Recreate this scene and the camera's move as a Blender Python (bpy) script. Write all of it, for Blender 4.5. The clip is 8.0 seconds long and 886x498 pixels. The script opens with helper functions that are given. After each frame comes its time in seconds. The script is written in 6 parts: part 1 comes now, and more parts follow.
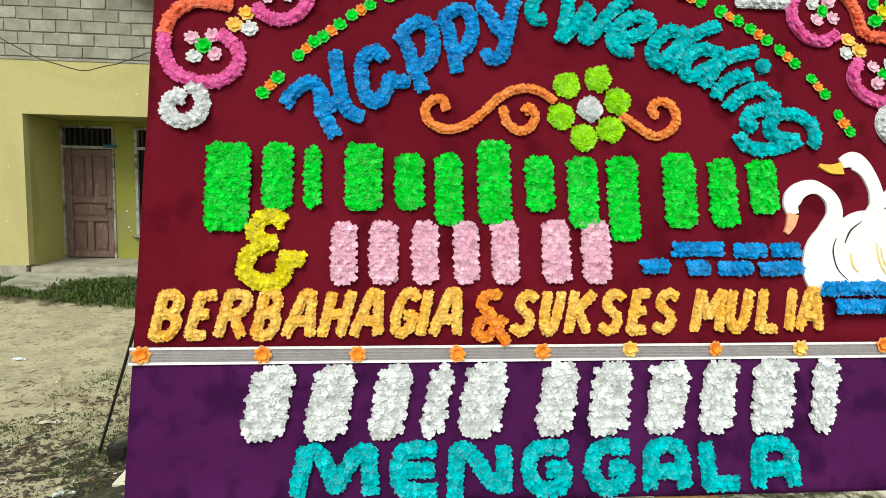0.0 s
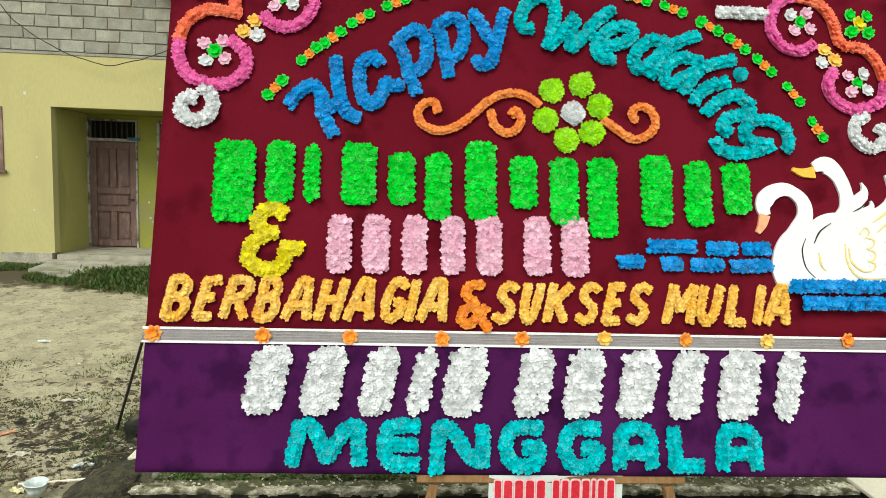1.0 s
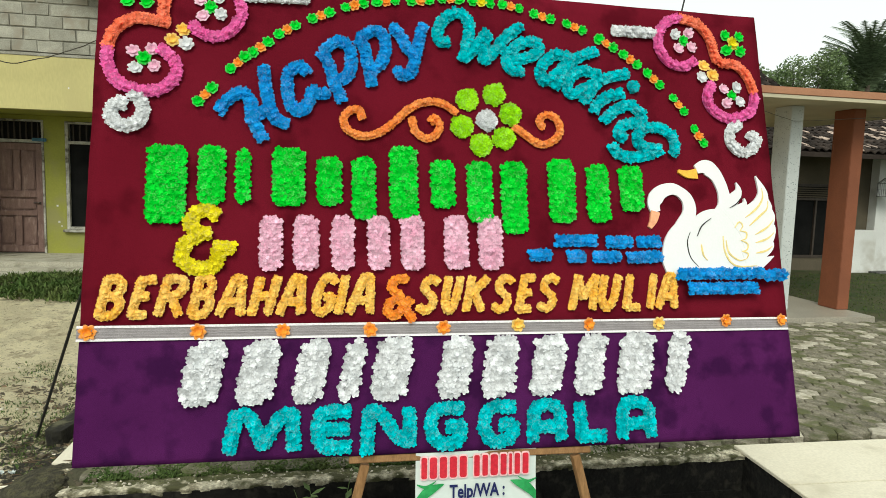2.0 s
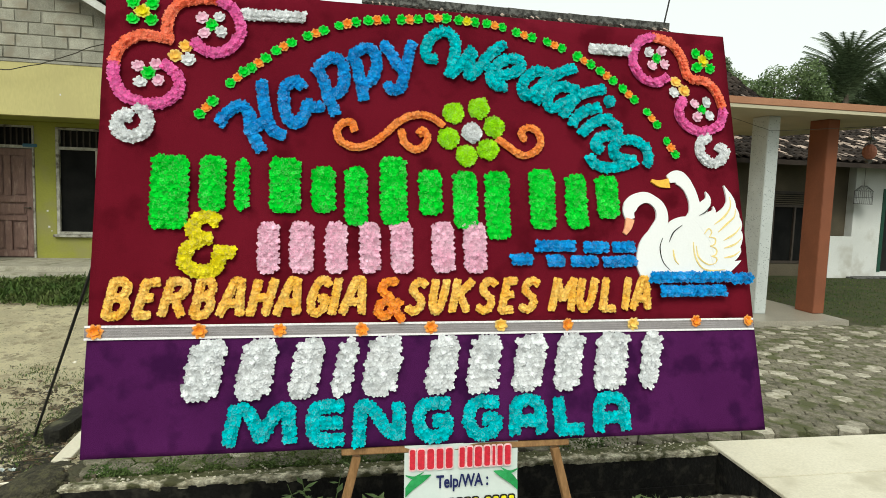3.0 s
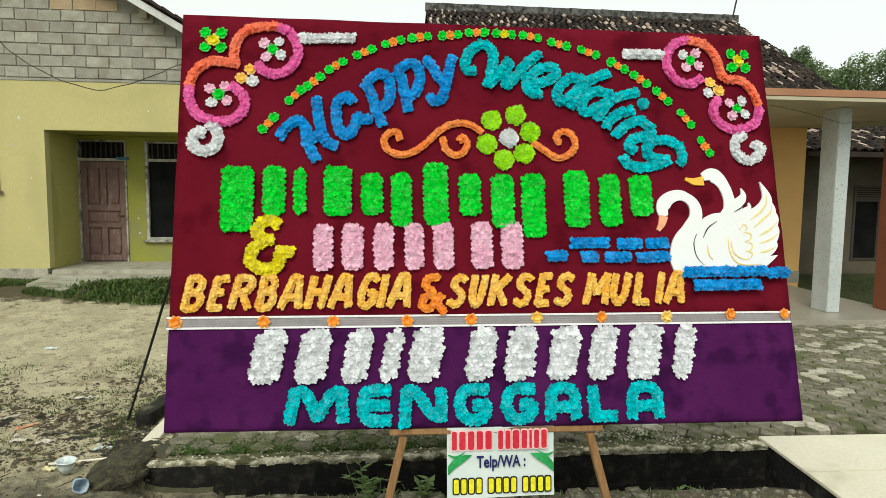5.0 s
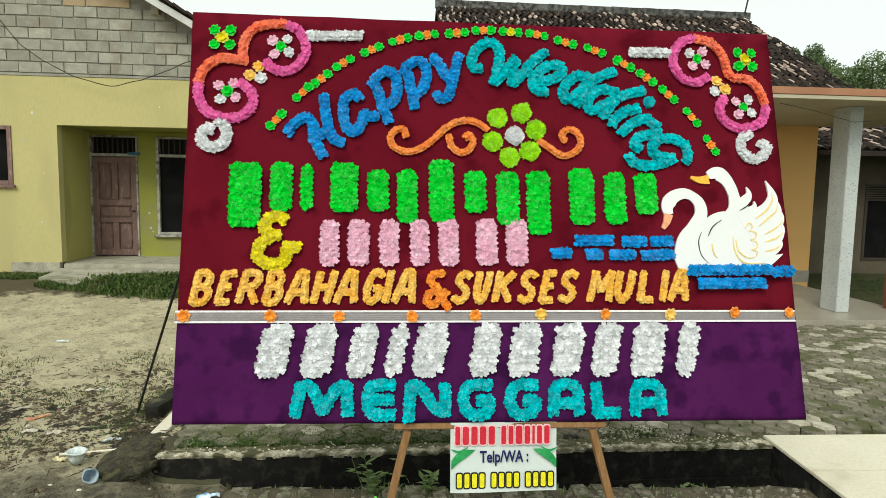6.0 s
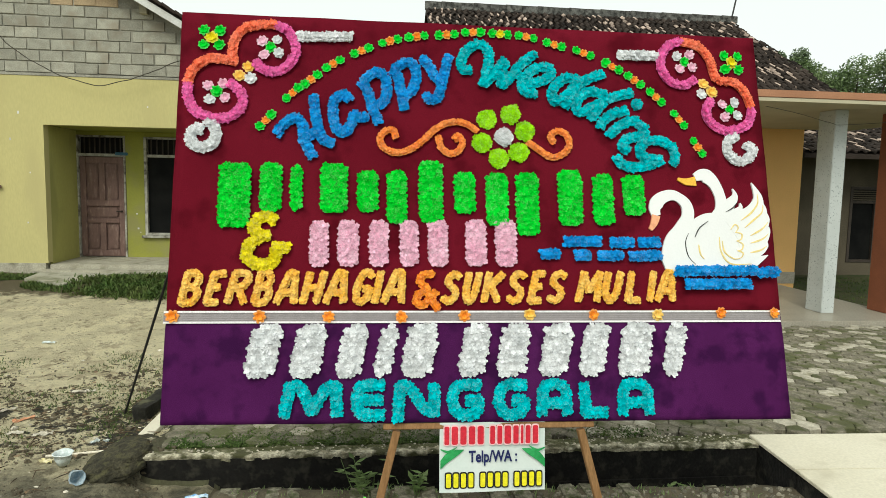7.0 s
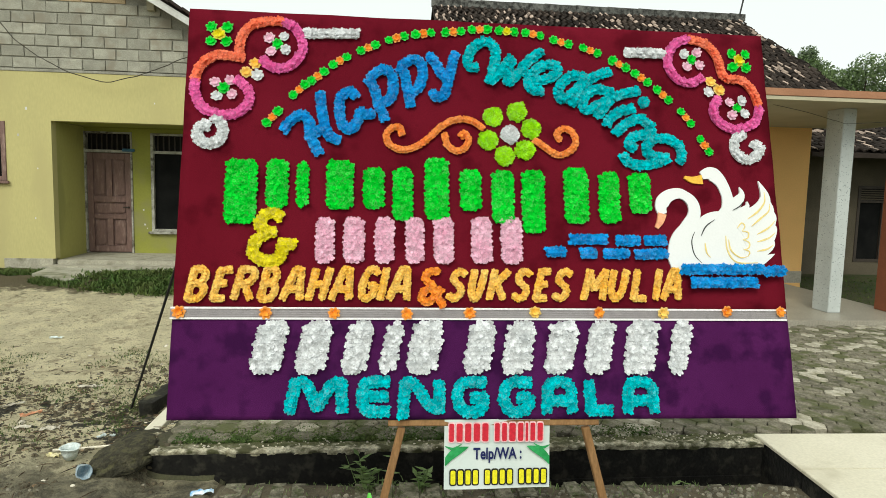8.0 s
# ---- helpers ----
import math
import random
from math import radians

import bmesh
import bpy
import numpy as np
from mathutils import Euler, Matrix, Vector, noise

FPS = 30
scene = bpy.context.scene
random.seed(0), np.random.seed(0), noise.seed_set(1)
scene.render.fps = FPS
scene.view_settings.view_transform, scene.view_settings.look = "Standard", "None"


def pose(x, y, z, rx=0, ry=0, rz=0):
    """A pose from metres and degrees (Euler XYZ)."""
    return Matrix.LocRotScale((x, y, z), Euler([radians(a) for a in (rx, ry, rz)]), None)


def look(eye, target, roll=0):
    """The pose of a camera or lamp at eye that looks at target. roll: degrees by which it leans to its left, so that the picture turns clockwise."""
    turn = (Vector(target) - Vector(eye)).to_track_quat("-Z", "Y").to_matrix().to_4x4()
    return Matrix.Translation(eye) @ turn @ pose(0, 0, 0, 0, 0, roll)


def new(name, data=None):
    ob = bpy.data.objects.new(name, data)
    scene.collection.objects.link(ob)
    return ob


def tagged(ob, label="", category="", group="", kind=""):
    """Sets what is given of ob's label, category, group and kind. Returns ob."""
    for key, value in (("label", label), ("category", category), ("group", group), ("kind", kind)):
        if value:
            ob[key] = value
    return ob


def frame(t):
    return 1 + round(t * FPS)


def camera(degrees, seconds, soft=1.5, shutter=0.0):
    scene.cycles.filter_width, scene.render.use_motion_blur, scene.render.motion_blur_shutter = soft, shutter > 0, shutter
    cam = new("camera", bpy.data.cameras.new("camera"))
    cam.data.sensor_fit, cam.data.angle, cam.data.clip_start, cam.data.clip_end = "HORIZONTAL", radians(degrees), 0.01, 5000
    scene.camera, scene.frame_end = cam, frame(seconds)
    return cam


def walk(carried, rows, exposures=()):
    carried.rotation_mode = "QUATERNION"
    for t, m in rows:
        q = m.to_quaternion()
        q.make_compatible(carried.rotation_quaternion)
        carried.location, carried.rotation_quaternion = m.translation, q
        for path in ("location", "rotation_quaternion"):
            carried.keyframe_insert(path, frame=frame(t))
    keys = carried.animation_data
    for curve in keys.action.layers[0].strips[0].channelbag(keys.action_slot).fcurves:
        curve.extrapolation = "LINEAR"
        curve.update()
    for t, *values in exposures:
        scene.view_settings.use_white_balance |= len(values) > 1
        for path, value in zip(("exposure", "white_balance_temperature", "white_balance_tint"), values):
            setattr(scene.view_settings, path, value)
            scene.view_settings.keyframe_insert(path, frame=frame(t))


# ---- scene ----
# ---- camera ----
cam = camera(68.2, 8.0, soft=0.85)
PATH = [
    (0.0, 0.961, -2.555, 2.084, 84.18, -1.07, -6.07),
    (0.5, 1.022, -2.649, 2.085, 83.93, -1.85, -4.15),
    (1.0, 1.082, -2.789, 2.094, 83.81, -1.94, -4.29),
    (1.5, 1.091, -2.904, 2.101, 84.11, -1.85, -7.04),
    (2.0, 1.042, -3.040, 2.103, 84.05, -1.68, -11.12),
    (2.2, 1.018, -3.089, 2.109, 84.14, -1.70, -12.41),
    (3.3, 1.000, -3.288, 2.120, 84.89, -2.11, -11.89),
    (3.5, 1.022, -3.305, 2.112, 85.01, -1.65, -11.04),
    (4.0, 1.086, -3.319, 2.116, 84.65, -0.74, -9.94),
    (4.5, 1.113, -3.497, 2.128, 84.66, -0.29, -7.51),
    (6.0, 1.153, -3.602, 2.131, 84.31, -0.95, -5.15),
    (6.5, 1.151, -3.614, 2.130, 84.23, -0.86, -5.49),
    (7.0, 1.152, -3.618, 2.128, 84.45, -1.12, -6.06),
    (7.5, 1.149, -3.619, 2.128, 84.42, -1.46, -6.09),
    (8.0, 1.149, -3.621, 2.126, 84.23, -1.35, -5.58),
]
walk(cam, [(t, pose(*row)) for t, *row in PATH], exposures=[(0.0, 0.40, 6620, 1), (1.5, 0.35, 6620, 1), (2.2, 0.28, 6620, 1), (3.3, 0.24, 6620, 1), (8.0, 0.24, 6620, 1)])

# ---- world and sun: a bright overcast sky ----
world = bpy.data.worlds.new("overcast")
scene.world = world
world.use_nodes = True
wn, wl = world.node_tree.nodes, world.node_tree.links
sky = wn.new("ShaderNodeTexSky")
sky.sky_type = "NISHITA"
sky.sun_disc = False
sky.sun_elevation, sky.sun_rotation = radians(43), radians(202)
tone = wn.new("ShaderNodeVectorMath")
tone.operation = "SCALE"
tone.inputs["Scale"].default_value = 0.1
cloud = wn.new("ShaderNodeMix")
cloud.data_type = "RGBA"
cloud.inputs[0].default_value = 0.82
cloud.inputs["B"].default_value = (1.0, 1.01, 0.985, 1)
wl.new(sky.outputs[0], tone.inputs[0])
wl.new(tone.outputs[0], cloud.inputs["A"])
wl.new(cloud.outputs["Result"], wn["Background"].inputs["Color"])
wn["Background"].inputs["Strength"].default_value = 0.95

sun = new("sun", bpy.data.lights.new("sun", "SUN"))
sun.data.energy, sun.data.angle, sun.data.color = 1.9, radians(30), (1.0, 0.96, 0.9)
sun.matrix_world = look((-2.5, -8.5, 8.5), (1, 0, 0))


# ---- materials ----
def mat(name, a, b, scale=3.0, rough=0.85, bump=0.3, grain=60.0, island=0.0, piece=0.0, metal=0.0, dirt=None, dirt_scale=1.2, dirt_at=0.55, spec=0.3, sheen=0.0, trans=0.0, stretch=(1, 1, 1), vary=0.17):
    m = bpy.data.materials.new(name)
    m.use_nodes = True
    n, l = m.node_tree.nodes, m.node_tree.links
    p = n["Principled BSDF"]
    geo = n.new("ShaderNodeNewGeometry")
    mp = n.new("ShaderNodeMapping")
    mp.inputs["Scale"].default_value = stretch
    l.new(geo.outputs["Position"], mp.inputs["Vector"])

    def tex(s, detail=5):
        t = n.new("ShaderNodeTexNoise")
        t.inputs["Scale"].default_value, t.inputs["Detail"].default_value = s, detail
        l.new(mp.outputs[0], t.inputs["Vector"])
        return t

    def mix(f, x, y, kind="MIX"):
        k = n.new("ShaderNodeMix")
        k.data_type, k.blend_type = "RGBA", kind
        for sock, v in ((k.inputs[0], f), (k.inputs["A"], x), (k.inputs["B"], y)):
            if isinstance(v, (int, float)):
                sock.default_value = v
            elif isinstance(v, tuple):
                sock.default_value = (*v, 1)
            else:
                l.new(v, sock)
        return k.outputs["Result"]

    def ramp(x, lo, hi):
        r = n.new("ShaderNodeMapRange")
        r.inputs["From Min"].default_value, r.inputs["From Max"].default_value = lo, hi
        l.new(x, r.inputs["Value"])
        return r.outputs[0]

    big, fine = tex(scale), tex(grain, 4)
    col = mix(ramp(big.outputs["Fac"], 0.35, 0.65), a, b)
    shade = n.new("ShaderNodeMapRange")
    shade.inputs["To Min"].default_value, shade.inputs["To Max"].default_value = 1 - vary, 1 + vary
    shade.inputs["From Min"].default_value, shade.inputs["From Max"].default_value = 0.3, 0.7
    l.new(fine.outputs["Fac"], shade.inputs["Value"])
    col = mix(1.0, col, shade.outputs[0], "MULTIPLY")
    if dirt:
        d = tex(dirt_scale, 7)
        col = mix(ramp(d.outputs["Fac"], dirt_at - 0.06, dirt_at + 0.08), col, dirt)
    for amount, sock in ((island, geo.outputs["Random Per Island"]), (piece, None)):
        if amount:
            if sock is None:
                sock = n.new("ShaderNodeObjectInfo").outputs["Random"]
            v = n.new("ShaderNodeMapRange")
            v.inputs["To Min"].default_value, v.inputs["To Max"].default_value = 1 - amount, 1 + amount
            l.new(sock, v.inputs["Value"])
            col = mix(1.0, col, v.outputs[0], "MULTIPLY")
    l.new(col, p.inputs["Base Color"])
    p.inputs["Roughness"].default_value, p.inputs["Metallic"].default_value = rough, metal
    p.inputs["Specular IOR Level"].default_value = spec
    p.inputs["Sheen Weight"].default_value = sheen
    p.inputs["Sheen Roughness"].default_value = 0.5
    if bump:
        bp = n.new("ShaderNodeBump")
        bp.inputs["Strength"].default_value, bp.inputs["Distance"].default_value = bump, 0.02
        l.new(fine.outputs["Fac"], bp.inputs["Height"])
        l.new(bp.outputs[0], p.inputs["Normal"])
    if trans:
        tr = n.new("ShaderNodeBsdfTranslucent")
        l.new(col, tr.inputs["Color"])
        ms = n.new("ShaderNodeMixShader")
        ms.inputs[0].default_value = trans
        l.new(p.outputs[0], ms.inputs[1])
        l.new(tr.outputs[0], ms.inputs[2])
        l.new(ms.outputs[0], n["Material Output"].inputs["Surface"])
    return m


RIM = {}


def paper(name, a, b):
    """Crinkled paper, and the same paper paler for its thin frilled rims."""
    pale = [tuple(min(0.92, k * 0.91 + 0.085) for k in c) for c in (a, b)]
    RIM[name] = mat(name + " rim", *pale, 9, 0.7, 0.1, 120, island=0.15, trans=0.3, spec=0.12)
    return mat(name, a, b, 9, 0.7, 0.15, 120, island=0.17, trans=0.18, spec=0.12)


M = {
    "felt_red": mat("maroon felt", (0.112, 0.0056, 0.0142), (0.142, 0.0078, 0.0190), 1.4, 0.97, 0.35, 260, sheen=0.0, dirt=(0.084, 0.0042, 0.0105), dirt_scale=5, dirt_at=0.57, spec=0.02),
    "felt_purple": mat("purple felt", (0.060, 0.0090, 0.064), (0.078, 0.0125, 0.082), 1.6, 0.97, 0.35, 260, sheen=0.0, dirt=(0.038, 0.0065, 0.046), dirt_scale=7, dirt_at=0.55, spec=0.02),
    "ribbon_grey": mat("grey lace ribbon", (0.25, 0.23, 0.235), (0.31, 0.285, 0.29), 20, 0.6, 0.5, 220, vary=0.10),
    "ribbon_line": mat("pale woven thread", (0.34, 0.315, 0.325), (0.30, 0.28, 0.29), 14, 0.6, 0.2, 150),
    "ribbon_white": mat("white ribbon edge", (0.80, 0.78, 0.79), (0.72, 0.70, 0.72), 14, 0.5, 0.2, 150),
    "blue": paper("blue paper", (0.008, 0.27, 0.66), (0.014, 0.38, 0.82)),
    "teal": paper("teal paper", (0.003, 0.48, 0.54), (0.004, 0.62, 0.68)),
    "green": paper("green paper", (0.014, 0.62, 0.03), (0.02, 0.74, 0.05)),
    "lime": paper("lime paper", (0.36, 0.74, 0.010), (0.46, 0.84, 0.02)),
    "yellow": paper("yellow paper", (0.78, 0.68, 0.012), (0.84, 0.74, 0.03)),
    "amber": paper("amber paper", (0.96, 0.57, 0.075), (0.96, 0.67, 0.18)),
    "orange": paper("orange paper", (0.92, 0.30, 0.055), (0.94, 0.38, 0.10)),
    "deep_orange": paper("deep orange paper", (0.94, 0.30, 0.03), (0.94, 0.38, 0.05)),
    "coral": paper("coral paper", (0.94, 0.21, 0.10), (0.94, 0.27, 0.15)),
    "magenta": paper("magenta pink paper", (0.80, 0.125, 0.42), (0.86, 0.18, 0.50)),
    "pink": paper("pale pink paper", (0.84, 0.48, 0.63), (0.88, 0.58, 0.71)),
    "white": paper("white paper", (0.73, 0.75, 0.77), (0.79, 0.80, 0.82)),
    "foam": mat("white foam board", (0.76, 0.77, 0.77), (0.73, 0.74, 0.74), 2, 0.6, 0.05, 90, vary=0.02),
    "gold": mat("pale golden paint", (0.72, 0.56, 0.20), (0.76, 0.63, 0.30), 6, 0.5, 0.1),
    "beak_gold": mat("amber paint", (0.82, 0.48, 0.05), (0.78, 0.42, 0.05), 6, 0.5, 0.1),
    "peach": mat("peach paint", (0.80, 0.36, 0.20), (0.76, 0.34, 0.18), 6, 0.5, 0.1),
    "timber": mat("raw timber", (0.30, 0.165, 0.070), (0.22, 0.115, 0.046), 6, 0.75, 0.3, 40, stretch=(6, 6, 0.8)),
    "black_pole": mat("black iron", (0.012, 0.012, 0.013), (0.02, 0.02, 0.02), 8, 0.5, 0.1),
    "sign_white": mat("white printed vinyl", (0.58, 0.66, 0.63), (0.68, 0.73, 0.70), 5, 0.35, 0.02, vary=0.02),
    "sign_red": mat("red print", (0.55, 0.02, 0.04), (0.60, 0.03, 0.05), 5, 0.4, 0.02),
    "sign_pink": mat("pale pink print", (0.84, 0.52, 0.54), (0.84, 0.56, 0.58), 5, 0.4, 0.02),
    "sign_navy": mat("navy print", (0.012, 0.018, 0.09), (0.014, 0.02, 0.10), 5, 0.4, 0.02),
    "sign_yellow": mat("yellow print", (0.74, 0.68, 0.02), (0.80, 0.72, 0.03), 5, 0.4, 0.02),
    "sign_black": mat("black print", (0.012, 0.014, 0.012), (0.016, 0.016, 0.014), 5, 0.4, 0.02),
    "sign_green": mat("green print", (0.02, 0.26, 0.07), (0.05, 0.38, 0.12), 8, 0.4, 0.02),
        "soil": mat("dark damp soil", (0.125, 0.105, 0.068), (0.066, 0.055, 0.036), 5, 0.95, 0.9, 40),
    "moss_concrete": mat("mossy weathered concrete", (0.42, 0.385, 0.285), (0.17, 0.155, 0.105), 11, 0.92, 0.9, 55, dirt=(0.085, 0.088, 0.042), dirt_scale=6.5, dirt_at=0.54, vary=0.3),
    "step_concrete": mat("worn grey concrete step", (0.42, 0.395, 0.315), (0.33, 0.31, 0.245), 6, 0.92, 0.6, 55, dirt=(0.20, 0.19, 0.13), dirt_scale=4.5, dirt_at=0.60, vary=0.2),
    "moss_top": mat("moss on damp concrete", (0.115, 0.115, 0.055), (0.070, 0.074, 0.030), 12, 0.95, 1.0, 60, dirt=(0.27, 0.25, 0.175), dirt_scale=11, dirt_at=0.60, vary=0.4),
    "kerb_top": mat("pale crumbling concrete", (0.62, 0.58, 0.44), (0.26, 0.235, 0.155), 14, 0.92, 1.0, 60, dirt=(0.070, 0.070, 0.032), dirt_scale=8.5, dirt_at=0.525, vary=0.4),
    # near-black: the shade of the ditch is put into this concrete's colour
    "shaded_concrete": mat("dark concrete, ditch shade in its colour", (0.0045, 0.0042, 0.0035), (0.010, 0.0092, 0.0075), 9, 0.95, 0.6, 40, dirt=(0.030, 0.028, 0.021), dirt_scale=10, dirt_at=0.58, vary=0.35),
    "cream_concrete": mat("pale smooth concrete", (0.66, 0.62, 0.50), (0.60, 0.56, 0.44), 1.2, 0.85, 0.25, 50, dirt=(0.50, 0.46, 0.35), dirt_scale=2.5, dirt_at=0.62, vary=0.07),
    "paver": mat("worn concrete paver", (0.215, 0.195, 0.145), (0.115, 0.105, 0.075), 11, 0.92, 0.7, 60, piece=0.22, dirt=(0.085, 0.090, 0.040), dirt_scale=6, dirt_at=0.53, vary=0.32),
    "paver_white": mat("whitewashed concrete paver", (0.44, 0.41, 0.33), (0.24, 0.22, 0.165), 12, 0.92, 0.5, 60, piece=0.18, dirt=(0.20, 0.19, 0.12), dirt_scale=6, dirt_at=0.60),
    "joint": mat("mossy joint soil", (0.085, 0.085, 0.045), (0.06, 0.055, 0.035), 4, 0.95, 0.8, 60),
    "pebble": mat("grey rubble", (0.24, 0.22, 0.17), (0.11, 0.10, 0.075), 9, 0.9, 0.5, 60, island=0.5),
    "litter": mat("pale litter scraps", (0.62, 0.58, 0.48), (0.50, 0.45, 0.36), 9, 0.7, 0.1, 60, island=0.4),
    "twig": mat("dry twigs", (0.10, 0.07, 0.04), (0.06, 0.04, 0.025), 9, 0.9, 0.3, 60, island=0.4),
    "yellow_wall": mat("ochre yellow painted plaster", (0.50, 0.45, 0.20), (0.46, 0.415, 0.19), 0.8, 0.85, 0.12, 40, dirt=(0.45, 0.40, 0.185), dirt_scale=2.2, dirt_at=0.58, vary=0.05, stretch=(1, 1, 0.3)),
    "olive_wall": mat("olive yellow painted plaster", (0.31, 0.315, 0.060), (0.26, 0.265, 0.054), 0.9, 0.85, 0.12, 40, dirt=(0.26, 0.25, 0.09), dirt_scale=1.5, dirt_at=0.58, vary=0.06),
    # the front wall's yellow again, darkened for the shade in the porch recess
    "shaded_yellow": mat("yellow painted plaster with porch shade in it", (0.43, 0.405, 0.13), (0.38, 0.36, 0.115), 0.9, 0.85, 0.12, 40, dirt=(0.31, 0.30, 0.10), dirt_scale=2.0, dirt_at=0.58, vary=0.05, stretch=(1, 1, 0.3)),
    "mortar": mat("grey mortar", (0.33, 0.32, 0.27), (0.26, 0.25, 0.21), 5, 0.95, 0.6, 50),
    "block": mat("grey concrete block", (0.365, 0.355, 0.295), (0.285, 0.277, 0.23), 7, 0.95, 0.6, 55, piece=0.16, dirt=(0.27, 0.245, 0.195), dirt_scale=3.4, dirt_at=0.60),
    "block_tan": mat("tan brick", (0.42, 0.32, 0.20), (0.36, 0.27, 0.17), 4, 0.95, 0.5, 55, piece=0.1),
    "door_wood": mat("weathered brown painted wood", (0.205, 0.125, 0.106), (0.155, 0.094, 0.080), 7, 0.6, 0.25, 50, stretch=(3, 3, 0.8), dirt=(0.29, 0.20, 0.17), dirt_scale=5, dirt_at=0.62, vary=0.15),
    "frame_grey": mat("flaking pale grey paint", (0.44, 0.43, 0.38), (0.28, 0.27, 0.23), 8, 0.7, 0.3, 50, dirt=(0.11, 0.095, 0.075), dirt_scale=7, dirt_at=0.58),
    "frame_dark": mat("dark painted wood", (0.05, 0.038, 0.03), (0.035, 0.028, 0.022), 8, 0.6, 0.2),
    # black for sheets that stand in for the darkness of a room
    "unlit_room": mat("black sheet for an unlit room", (0.010, 0.010, 0.010), (0.014, 0.013, 0.012), 4, 0.95, 0.0),
    "dusty_glass": mat("dusty dark glass", (0.006, 0.0065, 0.0065), (0.012, 0.012, 0.0115), 3, 0.5, 0.0, spec=0.03),
    "tile": mat("weathered black clay roof tile", (0.020, 0.0155, 0.013), (0.046, 0.035, 0.029), 2, 0.9, 0.3, 50, island=0.5, spec=0.15),
    "tile_pale": mat("pale worn roof tile, light on the roll in its colour", (0.46, 0.36, 0.30), (0.24, 0.18, 0.145), 9, 0.85, 0.3, 50, island=0.45),
    "ridge": mat("grey cement ridge", (0.16, 0.16, 0.148), (0.028, 0.028, 0.026), 11, 0.95, 0.5, 50),
    "terracotta": mat("terracotta painted fascia", (0.40, 0.20, 0.115), (0.33, 0.16, 0.09), 2, 0.8, 0.15, 50, vary=0.08),
    "cream": mat("cream painted plaster", (0.48, 0.44, 0.315), (0.42, 0.385, 0.275), 1.5, 0.85, 0.12, 40, vary=0.04),
    "tan_wall": mat("tan orange painted plaster", (0.84, 0.50, 0.19), (0.78, 0.47, 0.175), 1.2, 0.85, 0.12, 40, vary=0.04),
    "terrazzo": mat("pale tiled column", (0.52, 0.55, 0.54), (0.46, 0.49, 0.48), 3, 0.45, 0.05, 60, vary=0.04),
    "terrazzo_spot": mat("grey speckle", (0.22, 0.25, 0.25), (0.32, 0.35, 0.35), 6, 0.5, 0.05),
    "brown_column": mat("red brown painted column", (0.23, 0.080, 0.040), (0.19, 0.066, 0.034), 2, 0.8, 0.15, 50, vary=0.08),
    "floor_tile": mat("dull grey ceramic floor", (0.35, 0.325, 0.265), (0.30, 0.275, 0.225), 2, 0.35, 0.1, 40),
    "white_wall": mat("whitewashed wall", (0.66, 0.67, 0.65), (0.58, 0.59, 0.57), 1.2, 0.9, 0.15, 40, dirt=(0.46, 0.45, 0.41), dirt_scale=1.6, dirt_at=0.6, vary=0.06),
    # beige darkened: shade under the eaves and indoors is in the colour
    "dim_wall": mat("beige wall with shade in its colour", (0.105, 0.088, 0.06), (0.075, 0.063, 0.043), 1.5, 0.9, 0.15, 40),
    "green_frame": mat("dark green painted wood", (0.012, 0.055, 0.035), (0.016, 0.07, 0.045), 5, 0.6, 0.1),
    "grass": mat("rough grass", (0.052, 0.098, 0.020), (0.105, 0.135, 0.040), 3, 0.8, 0.0, 20, island=0.45, trans=0.25),
    "lawn": mat("green lawn soil", (0.034, 0.050, 0.013), (0.062, 0.060, 0.026), 2, 0.95, 0.8, 30),
    "leaf": mat("dull green leaves", (0.12, 0.185, 0.07), (0.17, 0.225, 0.10), 0.7, 0.6, 0.0, 10, island=0.45, trans=0.3),
    "dark_leaf": mat("dark green leaves", (0.11, 0.155, 0.085), (0.155, 0.20, 0.112), 0.7, 0.6, 0.0, 10, island=0.45, trans=0.25),
    "weed": mat("fresh weed leaves", (0.125, 0.195, 0.06), (0.18, 0.245, 0.095), 6, 0.6, 0.0, 30, island=0.3, trans=0.3),
    "bark": mat("grey brown bark", (0.13, 0.105, 0.08), (0.08, 0.065, 0.05), 6, 0.95, 0.6, 30),
    "cable": mat("black cable", (0.015, 0.015, 0.015), (0.02, 0.02, 0.02), 6, 0.6, 0.0),
    "plastic_blue": mat("pale blue plastic", (0.38, 0.52, 0.62), (0.66, 0.74, 0.78), 30, 0.25, 0.0, 90, spec=0.5, trans=0.35),
    "plastic_white": mat("clouded white plastic", (0.80, 0.86, 0.85), (0.60, 0.68, 0.67), 24, 0.25, 0.0, 90, spec=0.5, trans=0.15),
    "packet_green": mat("green foil", (0.10, 0.48, 0.05), (0.14, 0.56, 0.08), 10, 0.35, 0.1),
    "wire_dark": mat("dark wire", (0.13, 0.13, 0.125), (0.09, 0.09, 0.085), 6, 0.5, 0.0),
    "lantern_red": mat("faded red paper", (0.42, 0.17, 0.11), (0.36, 0.14, 0.09), 9, 0.8, 0.1),
}


